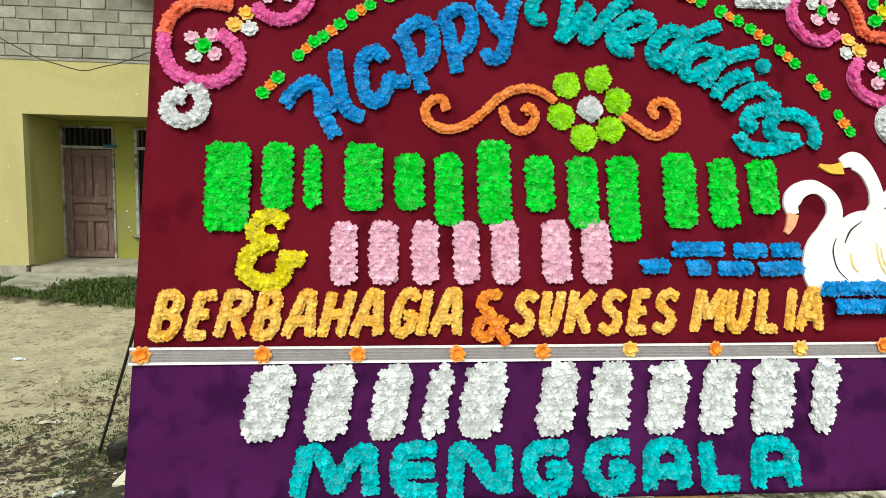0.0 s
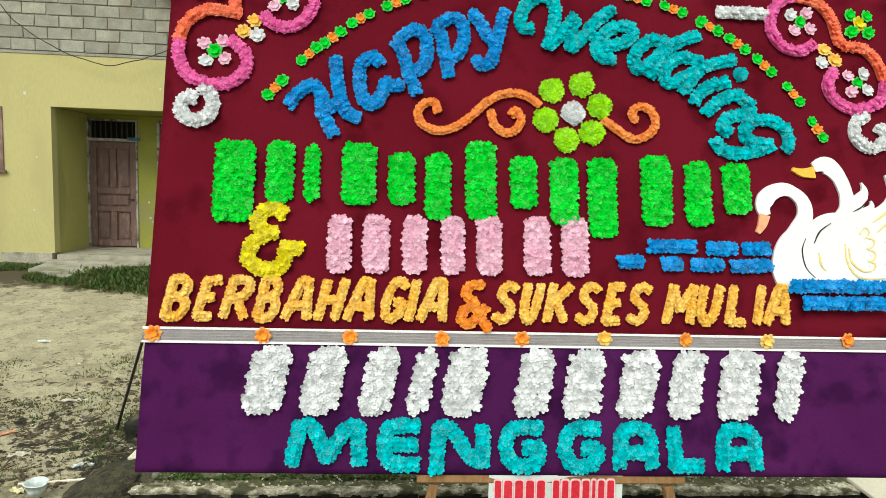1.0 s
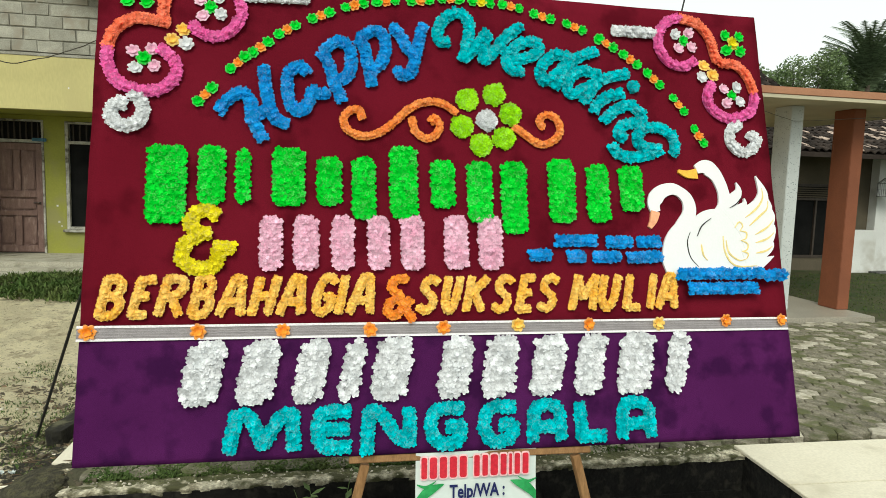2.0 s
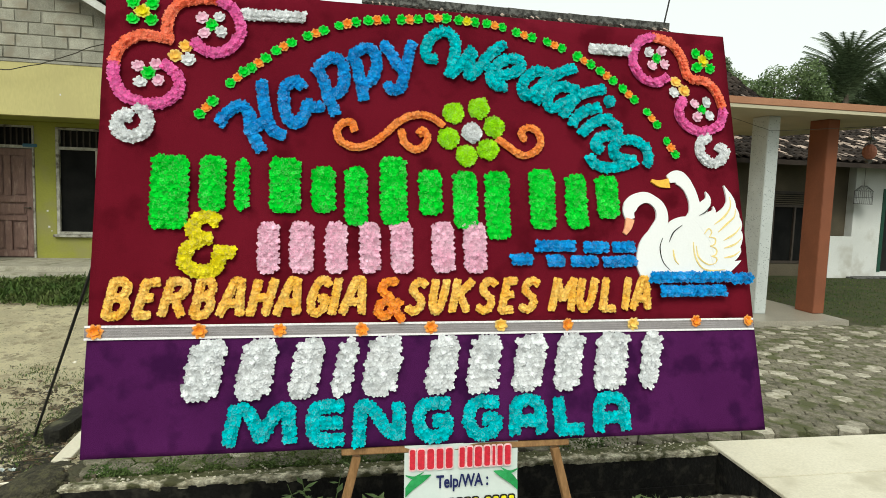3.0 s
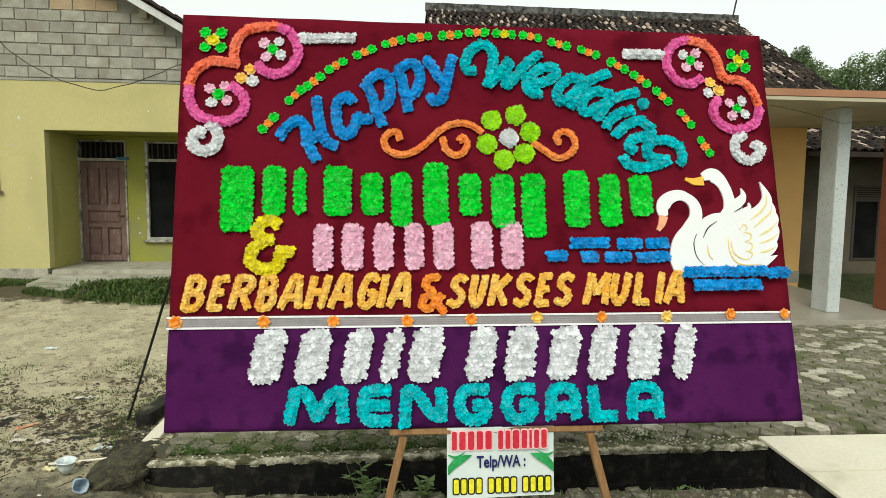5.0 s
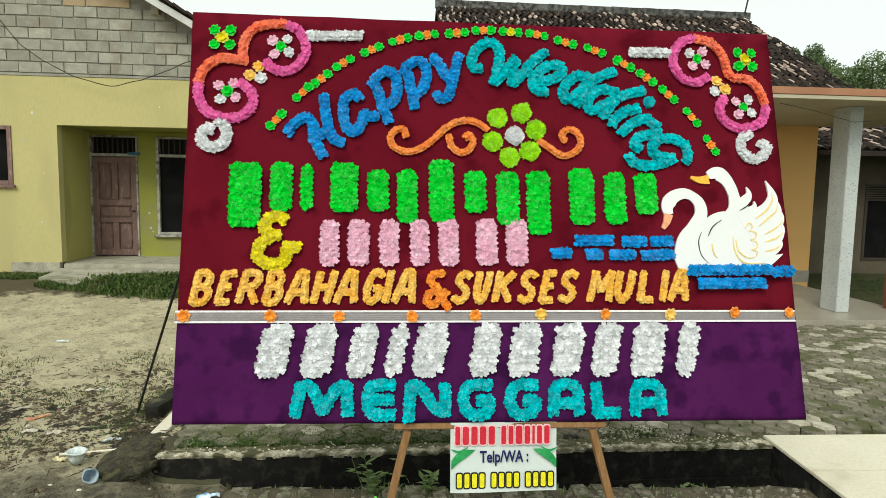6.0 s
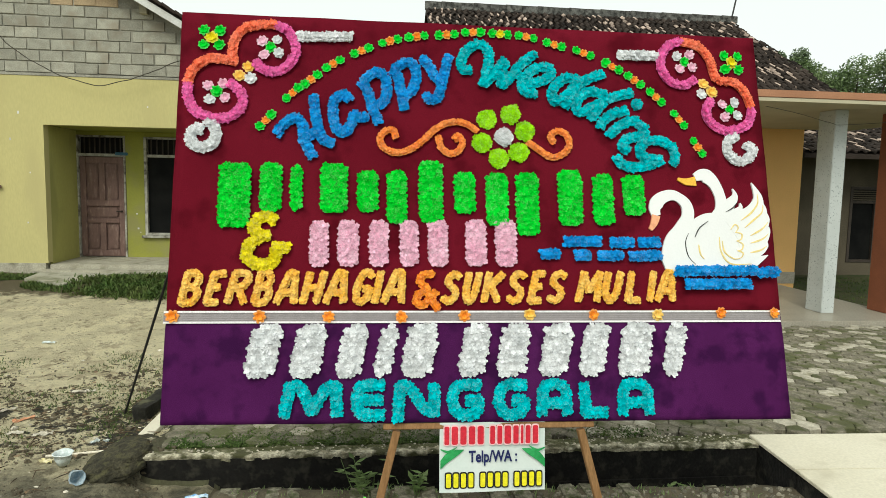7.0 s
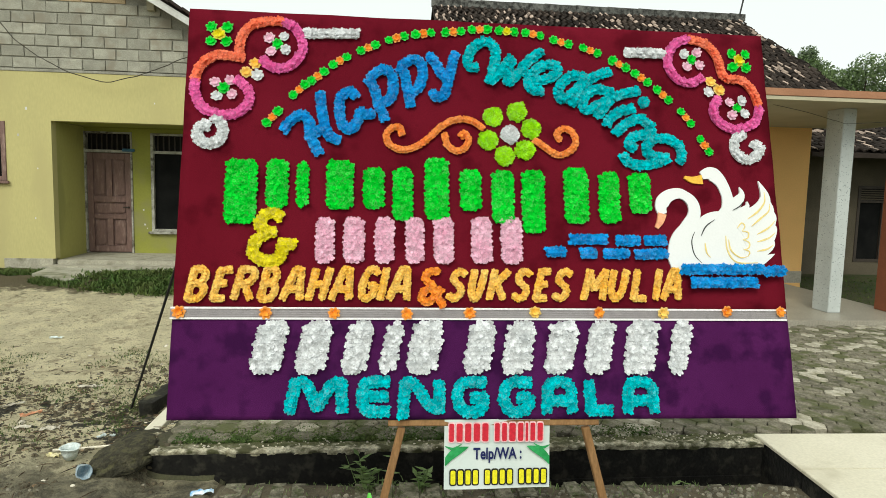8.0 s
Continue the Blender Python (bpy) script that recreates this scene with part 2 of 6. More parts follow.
def ground_material():
    """Pale trodden sand that gives way to dark littered soil towards the ditch and to green by the house."""
    m = bpy.data.materials.new("trodden sandy dirt")
    m.use_nodes = True
    n, l = m.node_tree.nodes, m.node_tree.links
    p = n["Principled BSDF"]
    geo, sep = n.new("ShaderNodeNewGeometry"), n.new("ShaderNodeSeparateXYZ")
    l.new(geo.outputs["Position"], sep.inputs[0])

    def tex(s, detail=6, rough=0.6):
        t = n.new("ShaderNodeTexNoise")
        t.inputs["Scale"].default_value, t.inputs["Detail"].default_value, t.inputs["Roughness"].default_value = s, detail, rough
        l.new(geo.outputs["Position"], t.inputs["Vector"])
        return t.outputs["Fac"]

    def calc(op, x, y):
        k = n.new("ShaderNodeMath")
        k.operation = op
        for i, v in enumerate((x, y)):
            if isinstance(v, (int, float)):
                k.inputs[i].default_value = v
            else:
                l.new(v, k.inputs[i])
        return k.outputs[0]

    def ramp(x, lo, hi):
        r = n.new("ShaderNodeMapRange")
        r.interpolation_type = "SMOOTHSTEP"
        r.inputs["From Min"].default_value, r.inputs["From Max"].default_value = lo, hi
        l.new(x, r.inputs["Value"])
        return r.outputs[0]

    def mix(f, x, y):
        k = n.new("ShaderNodeMix")
        k.data_type = "RGBA"
        l.new(f, k.inputs[0])
        for sock, v in ((k.inputs["A"], x), (k.inputs["B"], y)):
            if isinstance(v, tuple):
                sock.default_value = (*v, 1)
            else:
                l.new(v, sock)
        return k.outputs["Result"]

    col = mix(ramp(tex(2.2, 8, 0.7), 0.42, 0.60), (0.78, 0.70, 0.46), (0.62, 0.55, 0.355))
    col = mix(ramp(tex(4.0, 8, 0.75), 0.53, 0.59), col, (0.52, 0.44, 0.28))
    col = mix(ramp(tex(9.0, 8, 0.78), 0.565, 0.61), col, (0.33, 0.275, 0.165))
    col = mix(ramp(tex(22.0, 8, 0.8), 0.57, 0.65), col, (0.17, 0.138, 0.078))
    near = calc("ADD", calc("MULTIPLY", calc("SUBTRACT", 1.25, calc("ABSOLUTE", calc("SUBTRACT", sep.outputs["Y"], 2.25), 0.0)), 0.17), calc("ADD", calc("MULTIPLY", tex(1.9), 0.9), calc("MULTIPLY", tex(9.0, 8, 0.7), 0.5)))
    col = mix(ramp(near, 0.84, 1.04), col, (0.50, 0.44, 0.29))
    col = mix(ramp(calc("ADD", near, calc("MULTIPLY", tex(14.0, 8, 0.7), 0.5)), 1.10, 1.15), col, (0.036, 0.031, 0.019))
    front = calc("ADD", calc("MULTIPLY", calc("SUBTRACT", 1.9, sep.outputs["Y"]), 0.30), calc("MULTIPLY", tex(3.5, 8, 0.7), 0.8))
    col = mix(ramp(front, 0.45, 0.72), col, mix(ramp(tex(8.0, 8, 0.75), 0.42, 0.62), (0.25, 0.225, 0.145), (0.10, 0.089, 0.057)))
    far = calc("ADD", calc("MULTIPLY", calc("SUBTRACT", sep.outputs["Y"], 6.7), 0.40), tex(3.0, 8, 0.7))
    col = mix(ramp(far, 0.5, 0.68), col, (0.13, 0.105, 0.055))
    l.new(col, p.inputs["Base Color"])
    p.inputs["Roughness"].default_value = 0.95
    bp = n.new("ShaderNodeBump")
    bp.inputs["Strength"].default_value, bp.inputs["Distance"].default_value = 1.0, 0.09
    l.new(calc("ADD", tex(14.0, 8, 0.75), calc("MULTIPLY", tex(70.0, 4), 0.5)), bp.inputs["Height"])
    l.new(bp.outputs[0], p.inputs["Normal"])
    return m


M["dirt"] = ground_material()


# ---- building helpers ----
def mesh_object(name, verts, faces, material, parent=None, smooth=False, mats=None, index=None):
    me = bpy.data.meshes.new(name)
    me.from_pydata([tuple(v) for v in verts], [], faces)
    for m in (mats or [material]):
        me.materials.append(m)
    if index:
        me.polygons.foreach_set("material_index", index)
    if smooth:
        me.polygons.foreach_set("use_smooth", [True] * len(me.polygons))
    me.update()
    ob = new(name, me)
    if parent:
        ob.parent = parent
    return ob


def part(name, bm, material, parent, label="", smooth=False):
    me = bpy.data.meshes.new(name)
    bmesh.ops.recalc_face_normals(bm, faces=bm.faces)
    bm.to_mesh(me)
    bm.free()
    me.materials.append(material)
    if smooth:
        me.polygons.foreach_set("use_smooth", [True] * len(me.polygons))
    ob = new(name, me)
    if parent:
        ob.parent = parent
    if label:
        ob["label"] = label
    return ob


def thing(name, label, category, m=None, group="", kind=""):
    ob = new(name)
    if m is not None:
        ob.matrix_basis = m
    return tagged(ob, label, category, group, kind)


def box(bm, x0, x1, y0, y1, z0, z1, bevel=0.0):
    r = bmesh.ops.create_cube(bm, size=1.0, matrix=Matrix.Translation(((x0 + x1) / 2, (y0 + y1) / 2, (z0 + z1) / 2)) @ Matrix.Diagonal((x1 - x0, y1 - y0, z1 - z0, 1)))
    if bevel:
        edges = list({e for v in r["verts"] for e in v.link_edges})
        bmesh.ops.bevel(bm, geom=edges, offset=bevel, segments=2, affect="EDGES")
    return bm


def boxes(*rows, bevel=0.0):
    bm = bmesh.new()
    for r in rows:
        box(bm, *r, bevel=bevel)
    return bm


def parts(name, rows, material, parent, label="", bevel=0.0):
    """One part for each box; the first is returned."""
    made = [part(name, boxes(r, bevel=bevel), material, parent, label) for r in rows]
    return made[0]


def rod(bm, a, b, r0, r1=None, seg=8):
    a, b = Vector(a), Vector(b)
    d = b - a
    m = Matrix.Translation((a + b) / 2) @ d.to_track_quat("Z", "Y").to_matrix().to_4x4()
    bmesh.ops.create_cone(bm, cap_ends=True, segments=seg, radius1=r0, radius2=r0 if r1 is None else r1, depth=d.length, matrix=m)
    return bm


def bar4(bm, a, b, w, d):
    """A squared timber from a to b."""
    a, b = Vector(a), Vector(b)
    m = Matrix.Translation((a + b) / 2) @ (b - a).to_track_quat("Z", "Y").to_matrix().to_4x4()
    r = bmesh.ops.create_cube(bm, size=1.0, matrix=m @ Matrix.Diagonal((w, d, (b - a).length, 1)))
    bmesh.ops.bevel(bm, geom=list({e for v in r["verts"] for e in v.link_edges}), offset=0.004, segments=1, affect="EDGES")
    return bm


def cable(name, points, r, material, parent=None):
    cu = bpy.data.curves.new(name, "CURVE")
    cu.dimensions, cu.bevel_depth, cu.bevel_resolution = "3D", r, 2
    sp = cu.splines.new("POLY")
    sp.points.add(len(points) - 1)
    for p, q in zip(sp.points, points):
        p.co = (*q, 1)
    cu.materials.append(material)
    ob = new(name, cu)
    if parent:
        ob.parent = parent
    return ob


def smoothstep(a, b, x):
    t = min(1.0, max(0.0, (x - a) / (b - a)))
    return t * t * (3 - 2 * t)


def ditch_y(x):
    """The ditch's front edge."""
    return 0.93 - 0.045 * x


def ground_z(x, y):
    """Height of the bare ground: the dirt yard climbs to the yellow house, the paved yard is flat, a ditch runs before the kerb."""
    left = 0.40 * smoothstep(3.0, 8.6, y)
    w = smoothstep(-0.75, -0.45, x) if y > 1.2 else 0.0
    z = left * (1 - w) + 0.045 * w
    z += 0.018 * noise.noise(Vector((x * 2.3, y * 2.3, 0))) + 0.03 * noise.noise(Vector((x * 0.6, y * 0.6, 4))) * (1 - w)
    if x < 0.3 and y < 9:
        z += 0.020 * noise.noise(Vector((x * 5, y * 7, 2))) + 0.010 * noise.noise(Vector((x * 13, y * 17, 3)))
    z += 0.10 * math.exp(-((x + 0.62) / 0.22) ** 2 - ((y - 1.42) / 0.28) ** 2)
    if y <= 1.32:
        z -= 0.11 * smoothstep(-0.70, -0.48, x) * (1 - smoothstep(0.0, 0.1, x)) * smoothstep(0.40, 1.05, y)
        cut = smoothstep(0.02, 0.10, x) * (1 - smoothstep(4.5, 4.6, x)) * smoothstep(ditch_y(x) - 0.01, ditch_y(x) + 0.06, y)
        z = z * (1 - cut) - 0.46 * cut
        if x > 0.0:
            z -= 0.03 * (1 - cut)
    return z


def catmull(points, step):
    """Points spaced by step on a smooth line through the given ones."""
    p = [points[0], *points, points[-1]]
    dense = []
    for i in range(1, len(p) - 2):
        a, b, c, d = (Vector(q) for q in p[i - 1:i + 3])
        for k in range(12):
            t = k / 12
            dense.append(0.5 * (2 * b + (c - a) * t + (2 * a - 5 * b + 4 * c - d) * t * t + (3 * b - a - 3 * c + d) * t ** 3))
    dense.append(Vector(points[-1]))
    return evenly(dense, step)


def evenly(line, step):
    line = [Vector(q) for q in line]
    total = sum((b - a).length for a, b in zip(line, line[1:]))
    count = max(1, round(total / step))
    out, want, run = [], 0.0, 0.0
    for a, b in zip(line, line[1:]):
        seg = (b - a).length
        while seg > 0 and want <= run + seg + 1e-9 and len(out) <= count:
            out.append(a.lerp(b, (want - run) / seg))
            want += total / count
        run += seg
    return out or [line[0]]


def strokes(text, step, scale=0.001):
    """Lines of points; a leading ~ rounds the line through its points."""
    for s in text.split("|"):
        pts = [tuple(float(k) * scale for k in q.split(",")) for q in s.lstrip("~").split()]
        yield catmull(pts, step) if s.startswith("~") and len(pts) > 2 else evenly(pts, step)


class Ruffles:
    """Gathers crinkled paper rosettes into one mesh."""

    def __init__(self, seed):
        self.v, self.f, self.m, self.rng = [], [], [], random.Random(seed)

    def cup(self, u, v, h, rad, tx, ty, petals, rise, rim):
        """A shallow scalloped cup of round petals; its outermost band is the pale frilled rim."""
        g, turn, o, n = self.rng, self.rng.uniform(0, 6.28), len(self.v), petals * 3
        self.v.append((u, v, max(0.002, h - 0.12 * rad)))
        for q, up in ((0.58, 0.02), (1.0, rise)):
            for i in range(n):
                a = turn + 6.2832 * i / n
                dip = i % 3 == 0
                d = rad * q * ((0.74 if dip else 1.0) if q > 0.8 else (0.9 if dip else 1.0)) * g.uniform(0.93, 1.07)
                x, y = d * math.cos(a), d * math.sin(a)
                self.v.append((u + x, v + y, max(0.002, h + rad * (up - (0.16 if dip else 0.0)) * g.uniform(0.7, 1.3) + x * tx + y * ty)))
        for i in range(n):
            j = (i + 1) % n
            self.f += [(o, o + 1 + i, o + 1 + j), (o + 1 + i, o + 1 + n + i, o + 1 + n + j, o + 1 + j)]
            self.m += [0, 1 if rim else 0]

    def rosette(self, u, v, w, r, petals=5, layers=2, lift=1.0):
        """Nested crinkled cups, tipped a little to one side."""
        g = self.rng
        tx, ty = g.uniform(-0.5, 0.5), g.uniform(-0.5, 0.5)
        for k in range(layers):
            self.cup(u, v, w + r * (0.30, 0.55, 0.70)[k] * lift, r * (1.08, 0.68, 0.40)[k] * g.uniform(0.92, 1.10), tx, ty, petals, 0.22, g.random() < 0.28)

    def flower(self, u, v, w, r, petals=6):
        """One open paper flower: a frilled ring of round petals with pale rims round a crumpled rosette."""
        g, n = self.rng, petals * 4
        turn, o = g.uniform(0, 6.28), len(self.v)
        tx, ty = g.uniform(-0.2, 0.2), g.uniform(-0.2, 0.2)
        self.v.append((u, v, w + 0.05 * r))
        for q, up in ((0.42, 0.04), (0.80, 0.34), (1.0, 0.28)):
            for i in range(n):
                a = turn + 6.2832 * i / n
                d = r * q * ((0.82, 0.97, 1.03, 0.97)[i % 4] if q > 0.5 else 1.0) * g.uniform(0.90, 1.08)
                x, y = d * math.cos(a), d * math.sin(a)
                self.v.append((u + x, v + y, w + x * tx + y * ty + r * (up - (0.16 if i % 4 == 0 else 0.0)) * g.uniform(0.6, 1.3)))
        for i in range(n):
            j = (i + 1) % n
            self.f.append((o, o + 1 + i, o + 1 + j))
            self.f += [(o + 1 + k + i, o + 1 + k + n + i, o + 1 + k + n + j, o + 1 + k + j) for k in (0, n)]
            self.m += [0, 0, 1]
        for k in range(4):
            a = turn + 1.571 * k + g.uniform(-0.3, 0.3)
            self.cup(u + 0.27 * r * math.cos(a), v + 0.27 * r * math.sin(a), w + 0.16 * r, r * 0.36, 0.9 * math.cos(a), 0.9 * math.sin(a), 3, 0.3, k == 0)

    def chain(self, line, width):
        """A garland three crinkled rosettes wide along a line, on a low core."""
        g, cores = self.rng, []
        for i, p in enumerate(line):
            q = line[min(i + 1, len(line) - 1)] - line[max(i - 1, 0)]
            d = q.normalized() if q.length else Vector((1, 0))
            side = Vector((-d.y, d.x))
            cores.append(len(self.v))
            for k in range(5):
                a = math.pi * k / 4
                self.v.append((p.x + side.x * math.cos(a) * width * 0.36, p.y + side.y * math.cos(a) * width * 0.36, 0.001 + math.sin(a) * 0.016))
            for lane in (-0.27, 0.0, 0.27):
                o = (lane + g.uniform(-0.05, 0.05)) * width
                s = g.uniform(-0.1, 0.1) * width
                self.rosette(p.x + side.x * o + d.x * s, p.y + side.y * o + d.y * s, g.uniform(0.010, 0.015) + (0.008 if lane == 0 else 0), width * g.uniform(0.21, 0.265), petals=5, layers=2, lift=1.25)
        for x, y in zip(cores, cores[1:]):
            for k in range(4):
                self.f.append((x + k, x + k + 1, y + k + 1, y + k))
                self.m.append(0)

    def disc(self, u, v, r, rr):
        for k in range(60):
            a, d = k * 2.39996, math.sqrt(k / 60) * (r - rr * 0.7)
            self.rosette(u + d * math.cos(a), v + d * math.sin(a), 0.012 * (1 - (d / r) ** 2), rr * self.rng.uniform(0.85, 1.1), petals=6, layers=2)

    def slab(self, u0, v0, w, h, rr, slant=0.0):
        nu, nv = max(1, round(w / (rr * 1.1))), max(1, round(h / (rr * 1.0)))
        for i in range(nu):
            for j in range(nv):
                fu, fv = (i + 0.5 + (0.2 if j % 2 else -0.2) * (nu > 1)) / nu, (j + 0.5) / nv
                end = min(j, nv - 1 - j) == 0 and min(i, nu - 1 - i) == 0
                if end and nu > 2:
                    continue
                self.rosette(u0 + w * fu + slant * h * fv + self.rng.uniform(-0.15, 0.15) * rr, v0 + h * fv + self.rng.uniform(-0.15, 0.15) * rr, self.rng.uniform(0.008, 0.016), rr * self.rng.uniform(0.80, 1.0), petals=5, layers=2, lift=1.25)

    def put(self, name, material, parent, label=""):
        ob = mesh_object(name, self.v, self.f, None, parent, smooth=True, mats=[material, RIM[material.name]], index=self.m)
        if label:
            ob["label"] = label
        return ob


# ---- structure: ground ----
def lines(spans):
    out = []
    for a, b, s in spans:
        out += list(np.arange(a, b - 1e-6, s))
    return out + [spans[-1][1]]


gx = lines([(-400, -40, 60), (-40, -8, 2.5), (-8, -4, 0.12), (-4, -2, 0.07), (-2, 0.2, 0.04), (0.2, 4.4, 0.12), (4.4, 4.7, 0.06), (4.7, 12, 0.5), (12, 40, 3), (40, 400, 60)])
gy = lines([(-400, -40, 60), (-40, -3, 2.5), (-3, 0.5, 0.16), (0.5, 1.4, 0.04), (1.4, 3.4, 0.045), (3.4, 9.2, 0.09), (9.2, 14, 0.6), (14, 40, 3), (40, 400, 60)])
gv = [(x, y, ground_z(x, y)) for y in gy for x in gx]
nx = len(gx)
gf = [(j * nx + i, j * nx + i + 1, (j + 1) * nx + i + 1, (j + 1) * nx + i) for j in range(len(gy) - 1) for i in range(nx - 1)]
gi = []
for f in gf:
    cx, cy = (gv[f[0]][0] + gv[f[2]][0]) / 2, (gv[f[0]][1] + gv[f[2]][1]) / 2
    k = 0.35 * noise.noise(Vector((cx * 1.3, cy * 1.3, 7))) + 0.2 * noise.noise(Vector((cx * 5, cy * 5, 1)))
    tall = max(gv[q][2] for q in f) - min(gv[q][2] for q in f)
    if cx > 10.2 + k:
        gi.append(2)
    # steep sides and bottom of the ditch get their shade as colour
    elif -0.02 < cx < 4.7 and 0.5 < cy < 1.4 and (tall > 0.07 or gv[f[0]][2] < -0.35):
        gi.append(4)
    elif cx > -0.5 and cy > 1.2:
        gi.append(3)
    elif 0.0 < cx < 4.3 and 0.15 + k < cy < 1.4:
        gi.append(1)
    else:
        gi.append(0)
ground = mesh_object("ground", gv, gf, None, smooth=True, mats=[M["dirt"], M["soil"], M["lawn"], M["joint"], M["shaded_concrete"]], index=gi)
tagged(ground, "sandy dirt yard with dark soil and lawn", "ground", kind="structure")

# kerb wall of the paved yard along the ditch, ragged pale top
kerb = thing("kerb", "weathered mossy concrete kerb above the ditch", "kerb", kind="structure")
kv, kf = [], []
KX, KY = 230, 9
for i in range(KX + 1):
    x = -0.55 + 5.05 * i / KX
    front = 1.198 - 0.018 * (x / 4.0) + 0.016 * noise.noise(Vector((x * 2.6, 0, 1))) + 0.014 * noise.noise(Vector((x * 9, 0, 4))) + 0.010 * noise.noise(Vector((x * 27, 0, 2)))
    for j in range(-2, KY + 1):
        q = max(0, j) / KY
        y = front + (1.40 - front) * q + (0.012 if j < 0 else 0)
        z = (0.100, 0.080, 0.066)[-j] if j <= 0 else 0.108 - 0.012 * q
        k = Vector((x, y, 0.3 * j if j < 0 else 0))
        z += 0.012 * noise.noise(k * 8) + 0.009 * noise.noise(k * 24) - 0.018 * max(0.0, noise.noise(k * 5 + Vector((9, 0, 0)))) * (1 - q)
        kv.append((x, y + 0.007 * noise.noise(Vector((x * 15, j * 0.8, 6))), z))
n = KY + 3
kf = [(i * n + j, (i + 1) * n + j, (i + 1) * n + j + 1, i * n + j + 1) for i in range(KX) for j in range(n - 1)]
ki = [1 if j - 2 > 3.2 + 2.6 * noise.noise(Vector((i * 0.16, 0, 3))) + 1.4 * noise.noise(Vector((i * 0.6, j, 8))) else 0 for i in range(KX) for j in range(n - 1)]
mesh_object("top", kv, kf, None, kerb, smooth=True, mats=[M["kerb_top"], M["moss_top"]], index=ki)
# kerb face and ditch wall carry the ditch shade in their colour
part("wall_face", boxes((-0.53, 4.55, 1.205, 1.40, -0.6, 0.075), (0.06, 4.55, 1.19, 1.24, -0.6, -0.17)), M["shaded_concrete"], kerb, "dark concrete face with the ditch shade in its colour")
part("ditch_wall", bar4(bmesh.new(), (0.05, ditch_y(0.05) + 0.01, -0.32), (4.5, ditch_y(4.5) + 0.01, -0.32), 0.5, 0.06), M["shaded_concrete"], kerb)
side = thing("side_kerb", "pale broken concrete edging beside the dirt", "kerb", kind="structure")
bm = bmesh.new()
bar4(bm, (-0.685, 1.80, 0.025), (-0.64, 2.72, 0.04), 0.12, 0.06)
part("edging", bm, M["cream_concrete"], side)
bm = bmesh.new()
bar4(bm, (-0.68, 2.75, 0.05), (-0.42, 4.4, 0.10), 0.12, 0.16)
part("edging", bm, M["moss_concrete"], side)
bm = bmesh.new()
bar4(bm, (-0.90, 2.30, 0.03), (-0.74, 3.10, 0.05), 0.15, 0.16)
bmesh.ops.subdivide_edges(bm, edges=bm.edges[:], cuts=5, use_grid_fill=True)
for v in bm.verts:
    v.co += Vector((noise.noise(v.co * 8), noise.noise(v.co * 8 + Vector((4, 0, 0))), noise.noise(v.co * 9 + Vector((0, 4, 0))))) * 0.028
part("edging", bm, mat("blackened mossy concrete", (0.030, 0.029, 0.020), (0.012, 0.011, 0.009), 9, 0.95, 0.9, 50, dirt=(0.11, 0.105, 0.062), dirt_scale=8, dirt_at=0.56), side, "blackened mossy edging block")

# pale slab that bridges the ditch
bridge = thing("bridge_slab", "pale smooth concrete slab bridging the ditch", "slab", kind="structure")
for y0, y1, x0 in ((0.66, 1.33, 4.22), (-0.2, 0.652, 4.16), (-1.6, -0.208, 4.10)):
    # the edge below each slab is coloured dark for the shade there
    for nm, z0, z1, inset, stuff in (("slab", 0.100, 0.125, 0.0, "cream_concrete"), ("slab_edge", -0.5, 0.099, 0.012, "shaded_concrete")):
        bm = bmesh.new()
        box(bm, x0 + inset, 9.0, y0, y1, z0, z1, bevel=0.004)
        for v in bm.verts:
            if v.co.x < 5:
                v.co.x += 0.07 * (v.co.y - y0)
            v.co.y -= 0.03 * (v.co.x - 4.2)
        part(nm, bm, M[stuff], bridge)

# ---- structure: yellow house ----
house = thing("yellow_house", "ochre yellow plastered house with bare block gable", "house")
FRONT, BACK = 8.92, 10.24
parts("front_wall", [(-11.0, -6.25, FRONT, FRONT + 0.18, 0.2, 3.95), (-6.25, -5.50, FRONT, FRONT + 0.18, 0.2, 1.98), (-6.25, -5.50, FRONT, FRONT + 0.18, 3.04, 3.95),
                         (-5.50, -4.72, FRONT, FRONT + 0.18, 0.58, 3.95), (-4.72, -0.6, FRONT, FRONT + 0.2, 3.07, 3.95)], M["yellow_wall"], house)
part("plinth", boxes((-5.6, -4.76, FRONT - 0.02, FRONT + 0.16, 0.2, 0.58)), M["step_concrete"], house, "bare grey concrete plinth")
part("side_wall", boxes((-4.92, -4.724, FRONT + 0.18, BACK, 0.2, 3.07)), M["shaded_yellow"], house)
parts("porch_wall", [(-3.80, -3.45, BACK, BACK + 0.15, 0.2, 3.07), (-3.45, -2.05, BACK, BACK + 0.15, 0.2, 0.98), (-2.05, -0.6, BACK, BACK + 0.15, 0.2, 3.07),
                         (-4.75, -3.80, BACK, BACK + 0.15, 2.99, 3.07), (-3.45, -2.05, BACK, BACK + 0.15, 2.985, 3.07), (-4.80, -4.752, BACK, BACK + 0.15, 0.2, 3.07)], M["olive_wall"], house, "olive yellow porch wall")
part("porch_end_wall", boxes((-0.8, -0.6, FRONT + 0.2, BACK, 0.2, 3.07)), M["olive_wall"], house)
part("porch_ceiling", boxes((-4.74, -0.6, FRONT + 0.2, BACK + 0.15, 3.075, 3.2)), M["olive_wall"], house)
part("porch_floor", boxes((-4.72, -0.6, FRONT + 0.05, BACK + 0.15, 0.2, 0.55), bevel=0.01), M["step_concrete"], house)
